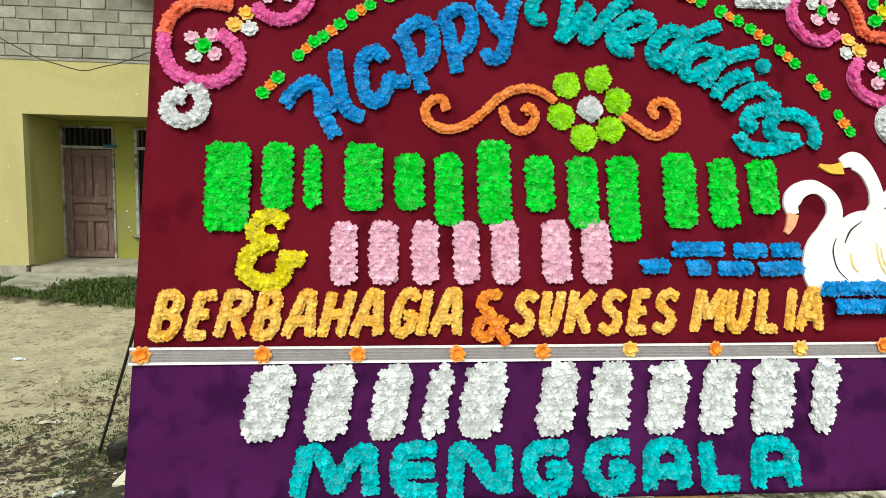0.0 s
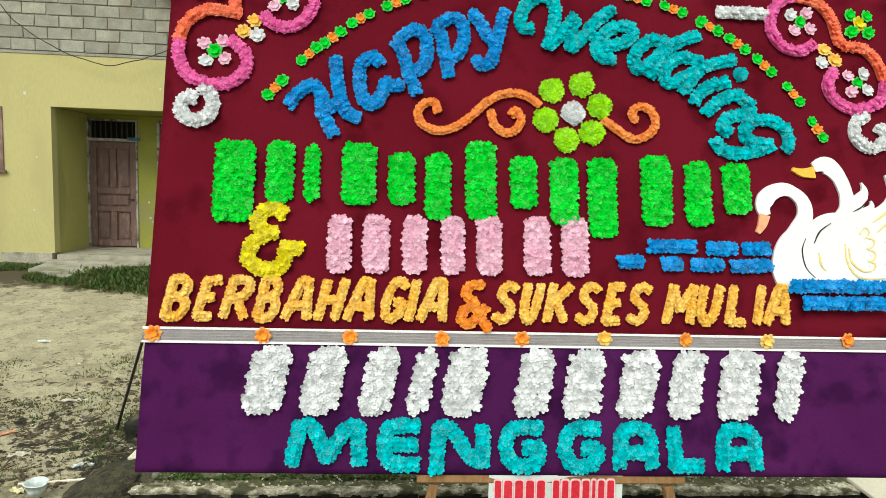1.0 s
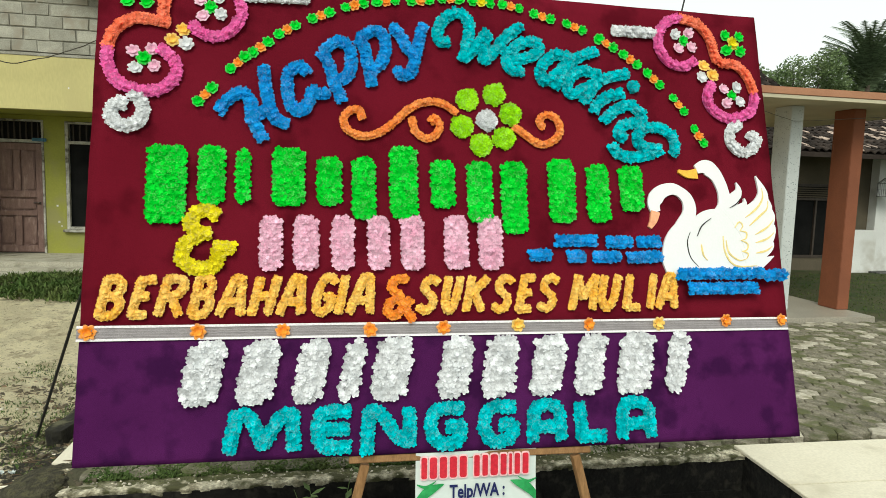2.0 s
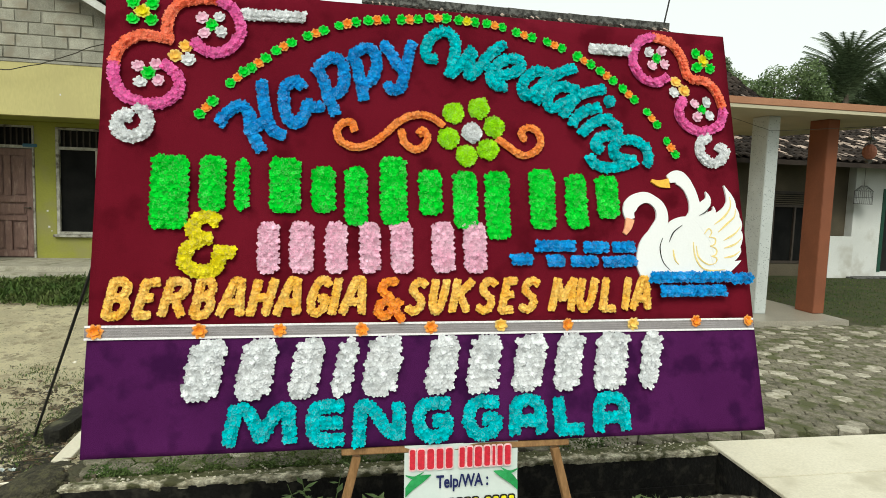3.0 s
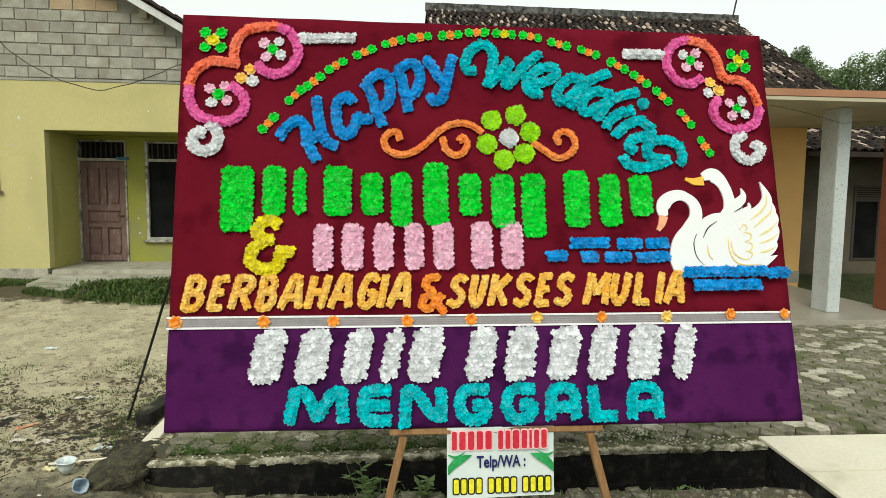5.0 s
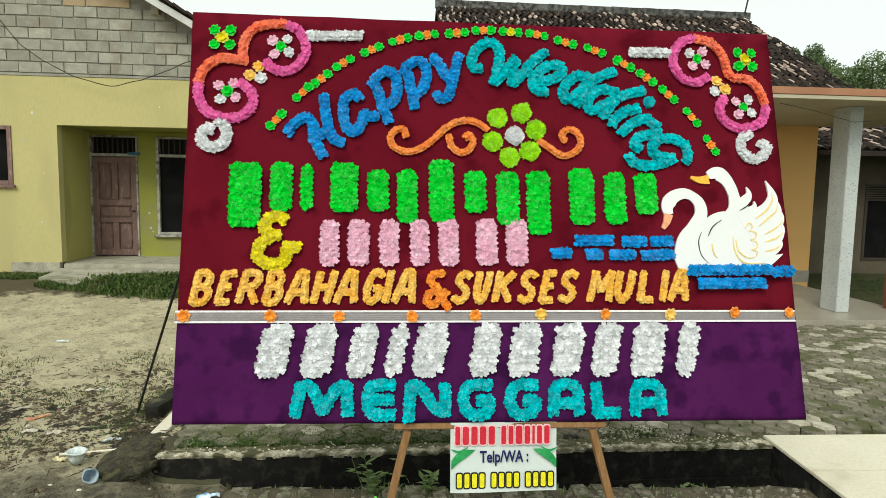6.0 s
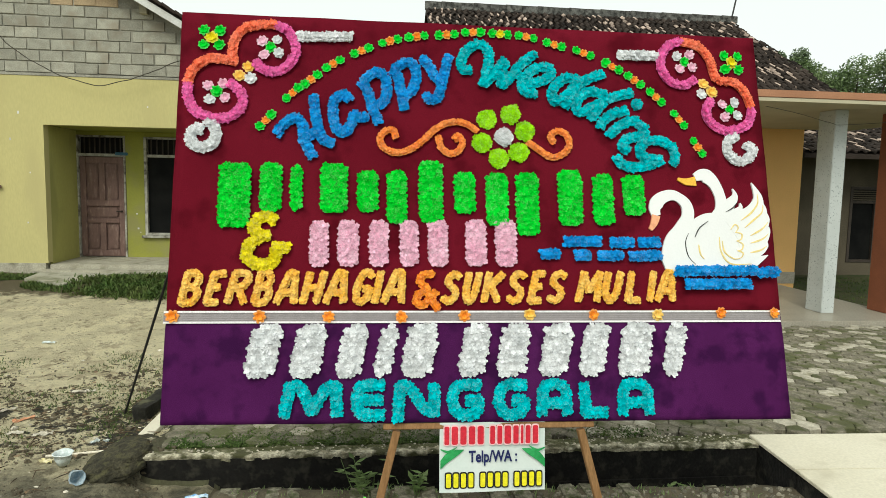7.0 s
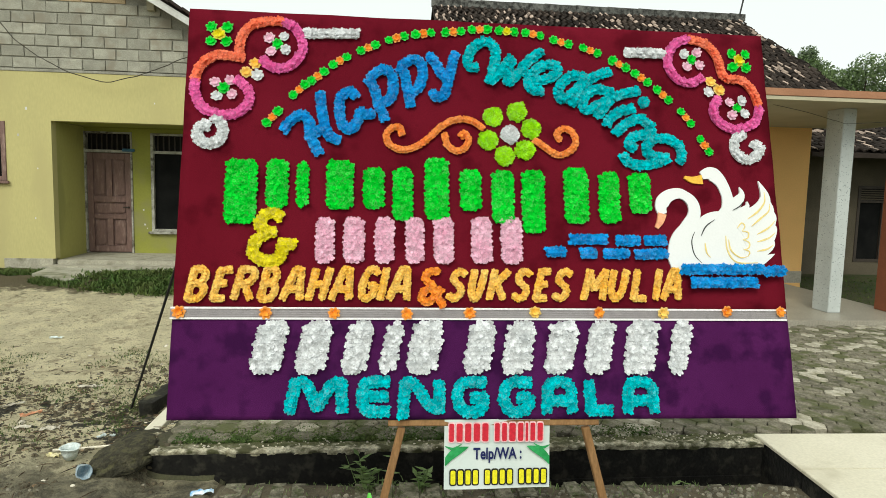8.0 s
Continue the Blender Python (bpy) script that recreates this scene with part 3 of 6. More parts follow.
part("step", boxes((-4.95, -1.2, FRONT - 0.22, FRONT + 0.05, 0.2, 0.47), bevel=0.012), M["step_concrete"], house, "worn concrete step")
# unseen walls added to close the dark rooms, shade in their colour
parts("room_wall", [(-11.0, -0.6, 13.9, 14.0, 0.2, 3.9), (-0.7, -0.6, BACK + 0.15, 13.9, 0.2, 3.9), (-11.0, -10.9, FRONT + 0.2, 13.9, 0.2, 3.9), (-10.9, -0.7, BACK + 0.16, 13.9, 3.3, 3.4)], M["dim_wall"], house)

door = part("door", boxes((-4.69, -3.84, BACK + 0.07, BACK + 0.10, 0.56, 2.57)), M["door_wood"], house, "weathered brown wooden panel door")
for x0, x1, z0, z1 in ((-4.69, -4.58, 0.57, 2.56), (-3.95, -3.84, 0.57, 2.56), (-4.325, -4.215, 0.692, 1.238), (-4.325, -4.215, 1.702, 2.438)):
    part("stile", boxes((x0, x1, BACK + 0.018, BACK + 0.069, z0, z1), bevel=0.006), M["door_wood"], door)
for z0, z1 in ((0.57, 0.69), (1.24, 1.33), (1.58, 1.70), (2.44, 2.56)):
    part("rail", boxes((-4.578, -3.952, BACK + 0.022, BACK + 0.069, z0, z1), bevel=0.006), M["door_wood"], door)
for x0, x1, z0, z1 in ((-4.55, -4.355, 0.72, 1.21), (-4.185, -3.98, 0.72, 1.21), (-4.54, -3.99, 1.36, 1.55), (-4.55, -4.355, 1.73, 2.41), (-4.185, -3.98, 1.73, 2.41)):
    part("panel", boxes((x0, x1, BACK + 0.042, BACK + 0.069, z0, z1), bevel=0.018), M["door_wood"], door)
bm = bmesh.new()
rod(bm, (-3.90, BACK + 0.018, 1.48), (-3.90, BACK - 0.01, 1.48), 0.018)
rod(bm, (-3.90, BACK - 0.01, 1.48), (-4.00, BACK - 0.01, 1.48), 0.010)
part("handle", bm, M["frame_dark"], door, "dark lever handle")
parts("door_frame", [(-4.75, -4.695, BACK - 0.03, BACK + 0.12, 0.55, 2.99), (-3.835, -3.80, BACK - 0.03, BACK + 0.12, 0.55, 2.99), (-4.695, -3.835, BACK - 0.028, BACK + 0.118, 2.575, 2.63), (-4.695, -3.835, BACK - 0.028, BACK + 0.118, 2.955, 2.988)], M["frame_grey"], house, "flaking pale grey door frame", bevel=0.004)
# black sheet in place of the unlit room behind the bars
part("transom_dark", boxes((-4.695, -3.835, BACK + 0.125, BACK + 0.135, 2.63, 2.955)), M["unlit_room"], house)
for i in range(8):
    x = -4.60 + i * 0.098
    part("transom_bar", boxes((x, x + 0.022, BACK + 0.02, BACK + 0.045, 2.632, 2.953)), M["frame_dark"], house)
part("blue_rag", boxes((-3.98, -3.74, BACK - 0.055, BACK - 0.032, 2.60, 2.66), bevel=0.008), mat("faded blue cloth", (0.06, 0.16, 0.24), (0.05, 0.12, 0.18), 9), house, "faded blue cloth scrap")
win = parts("window", [(-3.44, -3.385, BACK - 0.03, BACK + 0.12, 0.98, 2.98), (-2.11, -2.05, BACK - 0.03, BACK + 0.12, 0.98, 2.98), (-3.385, -2.11, BACK - 0.028, BACK + 0.118, 2.575, 2.63), (-3.385, -2.11, BACK - 0.028, BACK + 0.118, 2.94, 2.978), (-3.385, -2.11, BACK - 0.028, BACK + 0.118, 1.0, 1.05), (-2.77, -2.72, BACK - 0.02, BACK + 0.11, 1.05, 2.575)], M["frame_grey"], house, "flaking pale grey window frame", bevel=0.004)
part("sill", boxes((-3.50, -2.0, BACK - 0.08, BACK - 0.031, 0.95, 1.0), bevel=0.008), M["frame_grey"], win)
for x0, x1 in ((-3.385, -2.77), (-2.72, -2.11)):
    part("pane", boxes((x0, x1, BACK + 0.05, BACK + 0.056, 1.05, 2.575)), M["dusty_glass"], win)
part("transom_dark", boxes((-3.385, -2.11, BACK + 0.10, BACK + 0.115, 2.63, 2.94)), M["unlit_room"], win)
for i in range(11):
    x = -3.32 + i * 0.11
    part("bar", boxes((x, x + 0.022, BACK + 0.02, BACK + 0.045, 2.632, 2.938)), M["frame_dark"], win)
win2 = parts("window", [(-5.58, -5.50, FRONT - 0.02, FRONT + 0.14, 1.98, 3.04), (-6.25, -6.17, FRONT - 0.02, FRONT + 0.14, 1.98, 3.04), (-6.17, -5.58, FRONT - 0.018, FRONT + 0.138, 2.97, 3.038), (-6.17, -5.58, FRONT - 0.018, FRONT + 0.138, 1.98, 2.06)], M["door_wood"], house, "brown wooden window frame", bevel=0.005)
part("pane", boxes((-6.17, -5.58, FRONT + 0.08, FRONT + 0.09, 2.06, 2.97)), M["dusty_glass"], win2)
part("sill", boxes((-6.3, -5.45, FRONT - 0.07, FRONT - 0.021, 1.93, 1.98), bevel=0.006), M["door_wood"], win2)


# small chips of bare white plaster on the paint
for x, z, s in ((-5.30, 2.78, 0.030), (-5.15, 3.25, 0.034), (-4.98, 2.2, 0.018), (-2.93, 3.42, 0.020), (-5.05, 1.3, 0.02)):
    part("plaster_chip", boxes((x, x + s, FRONT - 0.003, FRONT + 0.001, z, z + s * 1.5), bevel=0.001), M["white_wall"], house)
for x, z, s in ((-3.62, 1.42, 0.03), (-3.60, 1.12, 0.035), (-3.55, 1.05, 0.02)):
    part("plaster_chip", boxes((x, x + s, BACK - 0.003, BACK + 0.001, z, z + s), bevel=0.001), M["white_wall"], house)


def verge_z(x):
    return 4.92 - 0.57 * (x + 2.27) if x > -6 else 7.05 + 0.57 * (x + 6)


# block gable backing, closed up to the verge
gable = bmesh.new()
prof = [(-11.0, 3.95), (-0.6, 3.95), (-0.6, verge_z(-0.6) - 0.05), (-6.0, verge_z(-6.0) - 0.05), (-11.0, verge_z(-11.0) - 0.05)]
fr = [gable.verts.new((x, FRONT + 0.012, z)) for x, z in prof]
bk = [gable.verts.new((x, FRONT + 0.18, z)) for x, z in prof]
gable.faces.new(fr)
gable.faces.new(bk[::-1])
for i in range(5):
    gable.faces.new((fr[i], fr[(i + 1) % 5], bk[(i + 1) % 5], bk[i]))
gable_wall = part("gable_wall", gable, M["mortar"], house, "bare grey concrete block gable")
part("ledge", boxes((-11.0, -0.6, FRONT - 0.012, FRONT + 0.010, 3.925, 3.972), bevel=0.006), M["mortar"], house)
# roof slopes with verge boards
for sgn, x1 in ((1, -0.3), (-1, -11.7)):
    bm = bmesh.new()
    zs = (verge_z(-6.0), verge_z(x1))
    a = [bm.verts.new((x, y, z + o)) for o in (0.0, 0.07) for x, z in ((-6.0, zs[0]), (x1, zs[1])) for y in (FRONT - 0.42, 14.2)]
    for q in ((0, 1, 3, 2), (4, 6, 7, 5), (0, 2, 6, 4), (1, 5, 7, 3), (2, 3, 7, 6), (0, 4, 5, 1)):
        bm.faces.new([a[k] for k in q])
    part("roof", bm, M["tile"], house, "dark clay tile roof")
    bm = bmesh.new()
    bar4(bm, (-6.0, FRONT - 0.44, zs[0] - 0.06), (x1, FRONT - 0.44, zs[1] - 0.06), 0.025, 0.12)
    part("verge_board", bm, M["white_wall"], house, "pale painted verge board")
    for k in range(26):
        x = -6.0 + (x1 + 6.0) * (k + 0.5) / 26
        bm = bmesh.new()
        s = 0.57 * (x1 + 6.0) / 26 / 2
        h = (x1 + 6.0) / 26 / 2
        bar4(bm, (x - h, FRONT - 0.42, verge_z(x - h) + 0.10), (x + h * 1.1, FRONT - 0.42, verge_z(x + h * 1.1) + 0.075), 0.20, 0.05)
        part("verge_tile", bm, M["tile"], house)
bm = boxes((-2.98, -2.86, FRONT - 0.13, FRONT + 0.02, 5.05, 5.26))
part("bracket", bm, M["cream"], house, "pale bracket under the eave")

path = thing("door_path", "cracked pale concrete pad before the door", "path", kind="structure")
bm = bmesh.new()
pv = [bm.verts.new((x, y, ground_z(x, y) + 0.05)) for x, y in ((-4.66, 7.95), (-3.80, 7.42), (-3.40, 8.70), (-4.74, 8.70))]
face = bm.faces.new(pv)
ext = bmesh.ops.extrude_face_region(bm, geom=[face])
for g in ext["geom"]:
    if isinstance(g, bmesh.types.BMVert):
        g.co.z -= 0.12
part("pad", bm, mat("worn grey concrete", (0.40, 0.385, 0.31), (0.30, 0.29, 0.23), 3, 0.9, 0.4, 40, dirt=(0.18, 0.18, 0.11), dirt_scale=3, dirt_at=0.58), path)

wire = cable("overhead_cable", [(q.x, 8.72, q.y + 0.022 * noise.noise(Vector((q.x * 3.1, 0, 5))) + 0.012 * noise.noise(Vector((q.x * 9, 0, 1)))) for q in catmull([(-7.4, 7.6), (-5.51, 4.85), (-5.03, 4.32), (-4.55, 4.03), (-4.08, 3.84), (-3.60, 3.77), (-3.12, 3.90), (-2.47, 4.16), (-1.2, 4.7)], 0.08)], 0.008, mat("brown black cable", (0.045, 0.036, 0.024), (0.03, 0.025, 0.018), 6, 0.6, 0.0))
tagged(wire, "sagging black cable along the house front", "cable")

wire = cable("porch_cable", [(q.x, 6.12, q.y) for q in catmull([(5.68, 3.69), (7.08, 3.47), (7.77, 3.35), (8.29, 3.23), (8.66, 3.21), (10.86, 3.41)], 0.06)], 0.004, M["wire_dark"])
tagged(wire, "thin dark cable slung under the porch roof", "cable")

# ---- structure: tiled house with porch ----
villa = thing("tan_house", "tan plastered house with porch and black tiled roof", "house")
part("front_wall", boxes((2.6, 10.2, 9.5, 9.7, 0.0, 3.45)), M["tan_wall"], villa, "tan orange plastered wall")
part("base_band", boxes((2.6, 10.203, 9.485, 9.499, 0.17, 0.42)), M["floor_tile"], villa)
parts("side_wall", [(10.0, 10.198, 9.7, 16.5, 0.0, 3.9), (2.6, 2.8, 9.7, 16.5, 0.0, 3.9), (2.6, 10.2, 16.5, 16.7, 0.0, 3.9)], M["cream"], villa)
for x in (2.7, 10.1):
    bm = bmesh.new()
    fr = [bm.verts.new((x - 0.1, y, z)) for y, z in ((9.7, 3.9), (16.5, 3.9), (13.2, 6.3))]
    bk = [bm.verts.new((x + 0.1, y, z)) for y, z in ((9.7, 3.9), (16.5, 3.9), (13.2, 6.3))]
    bm.faces.new(fr)
    bm.faces.new(bk[::-1])
    for i in range(3):
        bm.faces.new((fr[i], fr[(i + 1) % 3], bk[(i + 1) % 3], bk[i]))
    part("gable", bm, M["cream"], villa)
RIDGE_Y, RIDGE_Z, SLOPE = 13.2, 6.58, 0.625
for sgn in (1, -1):
    bm = bmesh.new()
    far = RIDGE_Y - sgn * 4.4
    a = [bm.verts.new((x, y, z + o)) for o in (-0.14, -0.05) for y, z in ((RIDGE_Y, RIDGE_Z), (far, RIDGE_Z - SLOPE * 4.4)) for x in (2.42, 10.46 + (0.5 if y < RIDGE_Y - 1 else 0))]
    for q in ((0, 1, 3, 2), (4, 6, 7, 5), (0, 2, 6, 4), (1, 5, 7, 3), (2, 3, 7, 6), (0, 4, 5, 1)):
        bm.faces.new([a[k] for k in q])
    part("roof", bm, M["tile"], villa, "black clay tile roof")


def tiles(name, parent, x0, x1, y_low, y_high, z_low, slope, w=0.155, d=0.185, seed=1, flare=0.0):
    """Rows of S-shaped roof tiles on a slope that climbs along y; some have facets coloured pale for wear and for light
    on the roll.
    """
    rng = random.Random(seed)
    v, f, idx = [], [], []
    rows, cols = int((y_high - y_low) / d), int((x1 - x0) / w)
    prof = ((0, 0.0), (0.17, 0.036), (0.38, 0.050), (0.60, 0.022), (0.82, -0.010), (1.02, 0.0))

    for j in range(rows):
        for i in range(cols + int(flare * (1 - j / rows) / w)):
            xa = x0 + i * w + rng.uniform(-0.012, 0.012) + 0.17 * w * (j % 3)
            ya = y_low + j * d + rng.uniform(-0.022, 0.022)
            tilt, roll = rng.uniform(0.0, 0.016), rng.uniform(-0.06, 0.06)
            o = len(v)
            base = z_low + (ya - y_low) * slope
            for y, lift in ((ya, 0.026 + tilt), (ya + d * 1.12, 0.0)):
                for px, pz in prof:
                    v.append((xa + px * w, y, z_low + (y - y_low) * slope + pz + lift + roll * px * w))
            for px, pz in prof:
                v.append((xa + px * w, ya + 0.012, base + pz + 0.004 + tilt * 0.5))
            # pale facets: wear, and the lit side of the roll put into colour
            pale = rng.random() < 0.24 + 0.22 * (noise.noise(Vector((xa * 0.8, ya * 1.5, 3))) > 0.0)
            side = rng.choice(((1,), (0, 1), (2,), (1, 2)))
            for k in range(5):
                f.append((o + k, o + k + 1, o + 7 + k, o + 6 + k))
                f.append((o + 12 + k, o + 13 + k, o + k + 1, o + k))
                idx += [1 if pale and k in side else 0] * 2
    ob = mesh_object(name, v, f, None, parent, mats=[M["tile"], M["tile_pale"]], index=idx)
    ob["kind"] = "stuff"
    return ob


tiles("roof_tiles", villa, 2.42, 10.5, 8.8, 13.2, RIDGE_Z - SLOPE * 4.4 - 0.02, SLOPE, flare=0.55)
for k in range(20):
    x = 2.4 + k * 0.411
    part("ridge_cap", bar4(bmesh.new(), (x, RIDGE_Y, RIDGE_Z + 0.005 + 0.012 * (k % 2)), (x + 0.405, RIDGE_Y, RIDGE_Z + 0.01 + 0.008 * (k % 3)), 0.14, 0.17), M["ridge"], villa, "streaked grey cement ridge cap")
    part("ridge_tile", rod(bmesh.new(), (x, RIDGE_Y, RIDGE_Z + 0.095 + 0.01 * (k % 2)), (x + 0.42, RIDGE_Y, RIDGE_Z + 0.10), 0.030, 0.024, 8), M["tile"], villa)
bm = bmesh.new()
rod(bm, (10.45, RIDGE_Y, RIDGE_Z - 0.1), (10.75, RIDGE_Y, RIDGE_Z + 1.5), 0.022)
part("pole", bm, M["black_pole"], villa, "thin dark pole at the ridge end")
# porch
part("porch_floor", boxes((2.6, 9.76, 5.60, 9.5, -0.05, 0.17), bevel=0.01), M["floor_tile"], villa, "dull grey tiled porch floor")
part("porch_roof", boxes((2.6, 11.2, 5.52, 9.495, 3.45, 3.52)), M["cream"], villa, "cream underside of the flat porch roof")
parts("fascia", [(2.6, 11.2, 5.46, 5.515, 3.495, 3.60), (11.205, 11.26, 5.46, 9.4, 3.495, 3.60)], M["terracotta"], villa, "terracotta painted fascia", bevel=0.006)
part("porch_roof_top", boxes((2.6, 11.2, 5.52, 9.495, 3.525, 3.58)), M["ridge"], villa)
part("fascia_lip", boxes((2.6, 11.2, 5.472, 5.515, 3.44, 3.49)), M["cream"], villa)


def column(x0, x1, y0, y1, material, label):
    c = part("column", boxes((x0, x1, y0, y1, 0.172, 3.447), bevel=0.008), material, villa, label)
    return c


col = column(8.44, 8.66, 6.20, 6.60, M["terrazzo"], "pale column clad in speckled tiles")
rng = random.Random(5)
sv, sf = [], []
for k in range(760):
    z, s = rng.uniform(0.25, 3.4), rng.uniform(0.0035, 0.009)
    if k % 3 == 0:
        c = (rng.uniform(8.455, 8.645), 6.1985, z)
        q = [(c[0] - s, c[1], z - s), (c[0] + s, c[1], z - s * 0.8), (c[0] + s * 0.8, c[1], z + s), (c[0] - s, c[1], z + s * 0.7)]
    else:
        c = (8.4385, rng.uniform(6.215, 6.585), z)
        q = [(c[0], c[1] - s, z - s), (c[0], c[1] + s, z - s * 0.8), (c[0], c[1] + s * 0.8, z + s), (c[0], c[1] - s, z + s * 0.7)]
    o = len(sv)
    sv += q
    sf.append((o, o + 1, o + 2, o + 3))
spk = mesh_object("speckle", sv, sf, M["terrazzo_spot"], col)
spk["kind"] = "stuff"
column(9.55, 9.77, 6.16, 6.58, M["brown_column"], "red brown painted column")

# ---- structure: neighbour house beyond the porch ----
nb = thing("white_house", "whitewashed low house with dark tiled roof", "house")
NY = 11.8
# this beige already holds the shade of the eave
parts("wall", [(10.9, 13.15, NY, NY + 0.2, -0.1, 3.4), (13.15, 14.55, NY, NY + 0.2, 2.30, 3.4), (13.15, 14.55, NY, NY + 0.2, -0.1, 0.38), (14.55, 15.45, NY, NY + 0.2, -0.1, 3.4)], M["dim_wall"], nb, "beige wall with shade in its colour")
parts("wall", [(15.45, 16.35, NY - 0.25, NY + 0.2, -0.1, 3.4), (16.35, 17.4, NY - 0.25, NY + 0.2, 2.45, 3.4), (16.35, 17.4, NY - 0.25, NY + 0.2, -0.1, 0.2), (17.4, 22.0, NY - 0.25, NY + 0.2, -0.1, 3.4)], M["white_wall"], nb, "whitewashed wall")
part("low_wall", boxes((14.7, 15.44, NY - 0.35, NY - 0.2, -0.1, 1.15)), M["white_wall"], nb)
part("ledge", boxes((15.3, 22.0, NY - 0.6, NY - 0.26, -0.1, 0.08)), M["ridge"], nb)
w3 = parts("window", [(13.15, 13.22, NY - 0.02, NY + 0.1, 0.38, 2.3), (14.48, 14.55, NY - 0.02, NY + 0.1, 0.38, 2.3), (13.22, 14.48, NY - 0.018, NY + 0.098, 2.23, 2.298), (13.22, 14.48, NY - 0.018, NY + 0.098, 1.88, 1.94), (13.22, 14.48, NY - 0.018, NY + 0.098, 0.382, 0.45), (13.83, 13.88, NY - 0.01, NY + 0.09, 0.45, 1.88)], M["frame_dark"], nb)
part("pane", boxes((13.22, 14.48, NY + 0.05, NY + 0.06, 0.45, 1.88)), M["dusty_glass"], w3)
for k in range(5):
    part("louvre", boxes((13.22, 14.48, NY + 0.02, NY + 0.04, 1.955 + k * 0.055, 1.985 + k * 0.055)), M["dim_wall"], w3)
part("louvre_back", boxes((13.22, 14.48, NY + 0.06, NY + 0.07, 1.94, 2.23)), M["unlit_room"], w3)
w4 = parts("door", [(16.35, 16.45, NY - 0.27, NY, 0.2, 2.45), (17.3, 17.4, NY - 0.27, NY, 0.2, 2.45), (16.45, 17.3, NY - 0.268, NY - 0.002, 2.36, 2.448)], M["green_frame"], nb, "dark green door frame")
# black sheet fills the doorway as its indoor darkness
part("opening", boxes((16.45, 17.3, NY - 0.08, NY - 0.07, 0.2, 2.36)), M["unlit_room"], w4)
bm = bmesh.new()
a = [bm.verts.new((x, y, z + o)) for o in (-0.1, 0.0) for y, z in ((NY - 1.35, 3.02), (NY + 4.2, 5.0)) for x in (10.9, 22.3)]
for q in ((0, 1, 3, 2), (4, 6, 7, 5), (0, 2, 6, 4), (1, 5, 7, 3), (2, 3, 7, 6), (0, 4, 5, 1)):
    bm.faces.new([a[k] for k in q])
part("roof", bm, M["tile"], nb, "dark tiled roof")
tiles("roof_tiles", nb, 10.9, 22.0, NY - 1.35, NY + 4.2, 3.05, 1.98 / 5.55, w=0.22, d=0.28, seed=4)
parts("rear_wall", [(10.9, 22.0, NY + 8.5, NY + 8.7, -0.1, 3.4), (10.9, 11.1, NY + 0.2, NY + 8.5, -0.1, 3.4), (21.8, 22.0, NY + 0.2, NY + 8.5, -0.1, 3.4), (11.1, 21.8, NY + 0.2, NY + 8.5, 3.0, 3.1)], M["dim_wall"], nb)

cage = thing("bird_cage", "dark wire cage hung before the white wall", "cage", pose(15.47, NY - 0.5, 2.03))
bm = bmesh.new()
for k in range(14):
    a = 6.2832 * k / 14
    c, s = 0.21 * math.cos(a), 0.21 * math.sin(a)
    rod(bm, (c, s, 0), (c, s, 0.34), 0.005, seg=5)
    rod(bm, (c, s, 0.34), (0.3 * c, 0.3 * s, 0.48), 0.005, seg=5)
part("bars", bm, M["wire_dark"], cage)
bm = bmesh.new()
for z, r in ((0.0, 0.22), (0.17, 0.215), (0.34, 0.215), (0.47, 0.07)):
    bmesh.ops.create_cone(bm, cap_ends=True, segments=18, radius1=r, radius2=r, depth=0.014, matrix=Matrix.Translation((0, 0, z))) if z in (0.0, 0.47) else [rod(bm, (r * math.cos(6.2832 * k / 14), r * math.sin(6.2832 * k / 14), z), (r * math.cos(6.2832 * (k + 1) / 14), r * math.sin(6.2832 * (k + 1) / 14), z), 0.006, seg=5) for k in range(14)]
part("rings", bm, M["wire_dark"], cage)
bm = rod(bmesh.new(), (0, 0, 0.47), (0, 0, 1.05), 0.006, seg=6)
part("hanger", bm, M["wire_dark"], cage)
lan = thing("hanging_lantern", "faded red lantern hung under the porch roof", "lantern", pose(11.08, 6.84, 3.0))
bm = bmesh.new()
bmesh.ops.create_uvsphere(bm, u_segments=14, v_segments=8, radius=0.12, matrix=Matrix.Diagonal((1, 1, 1.2, 1)))
part("body", bm, M["lantern_red"], lan)
bm = bmesh.new()
rod(bm, (0, 0, 0.14), (0, 0, 0.45), 0.010)
rod(bm, (0, 0, 0.22), (0, 0, 0.28), 0.09, 0.04, 12)
rod(bm, (0, 0, -0.14), (0, 0, -0.20), 0.07, 0.04, 12)
part("cap", bm, M["wire_dark"], lan)


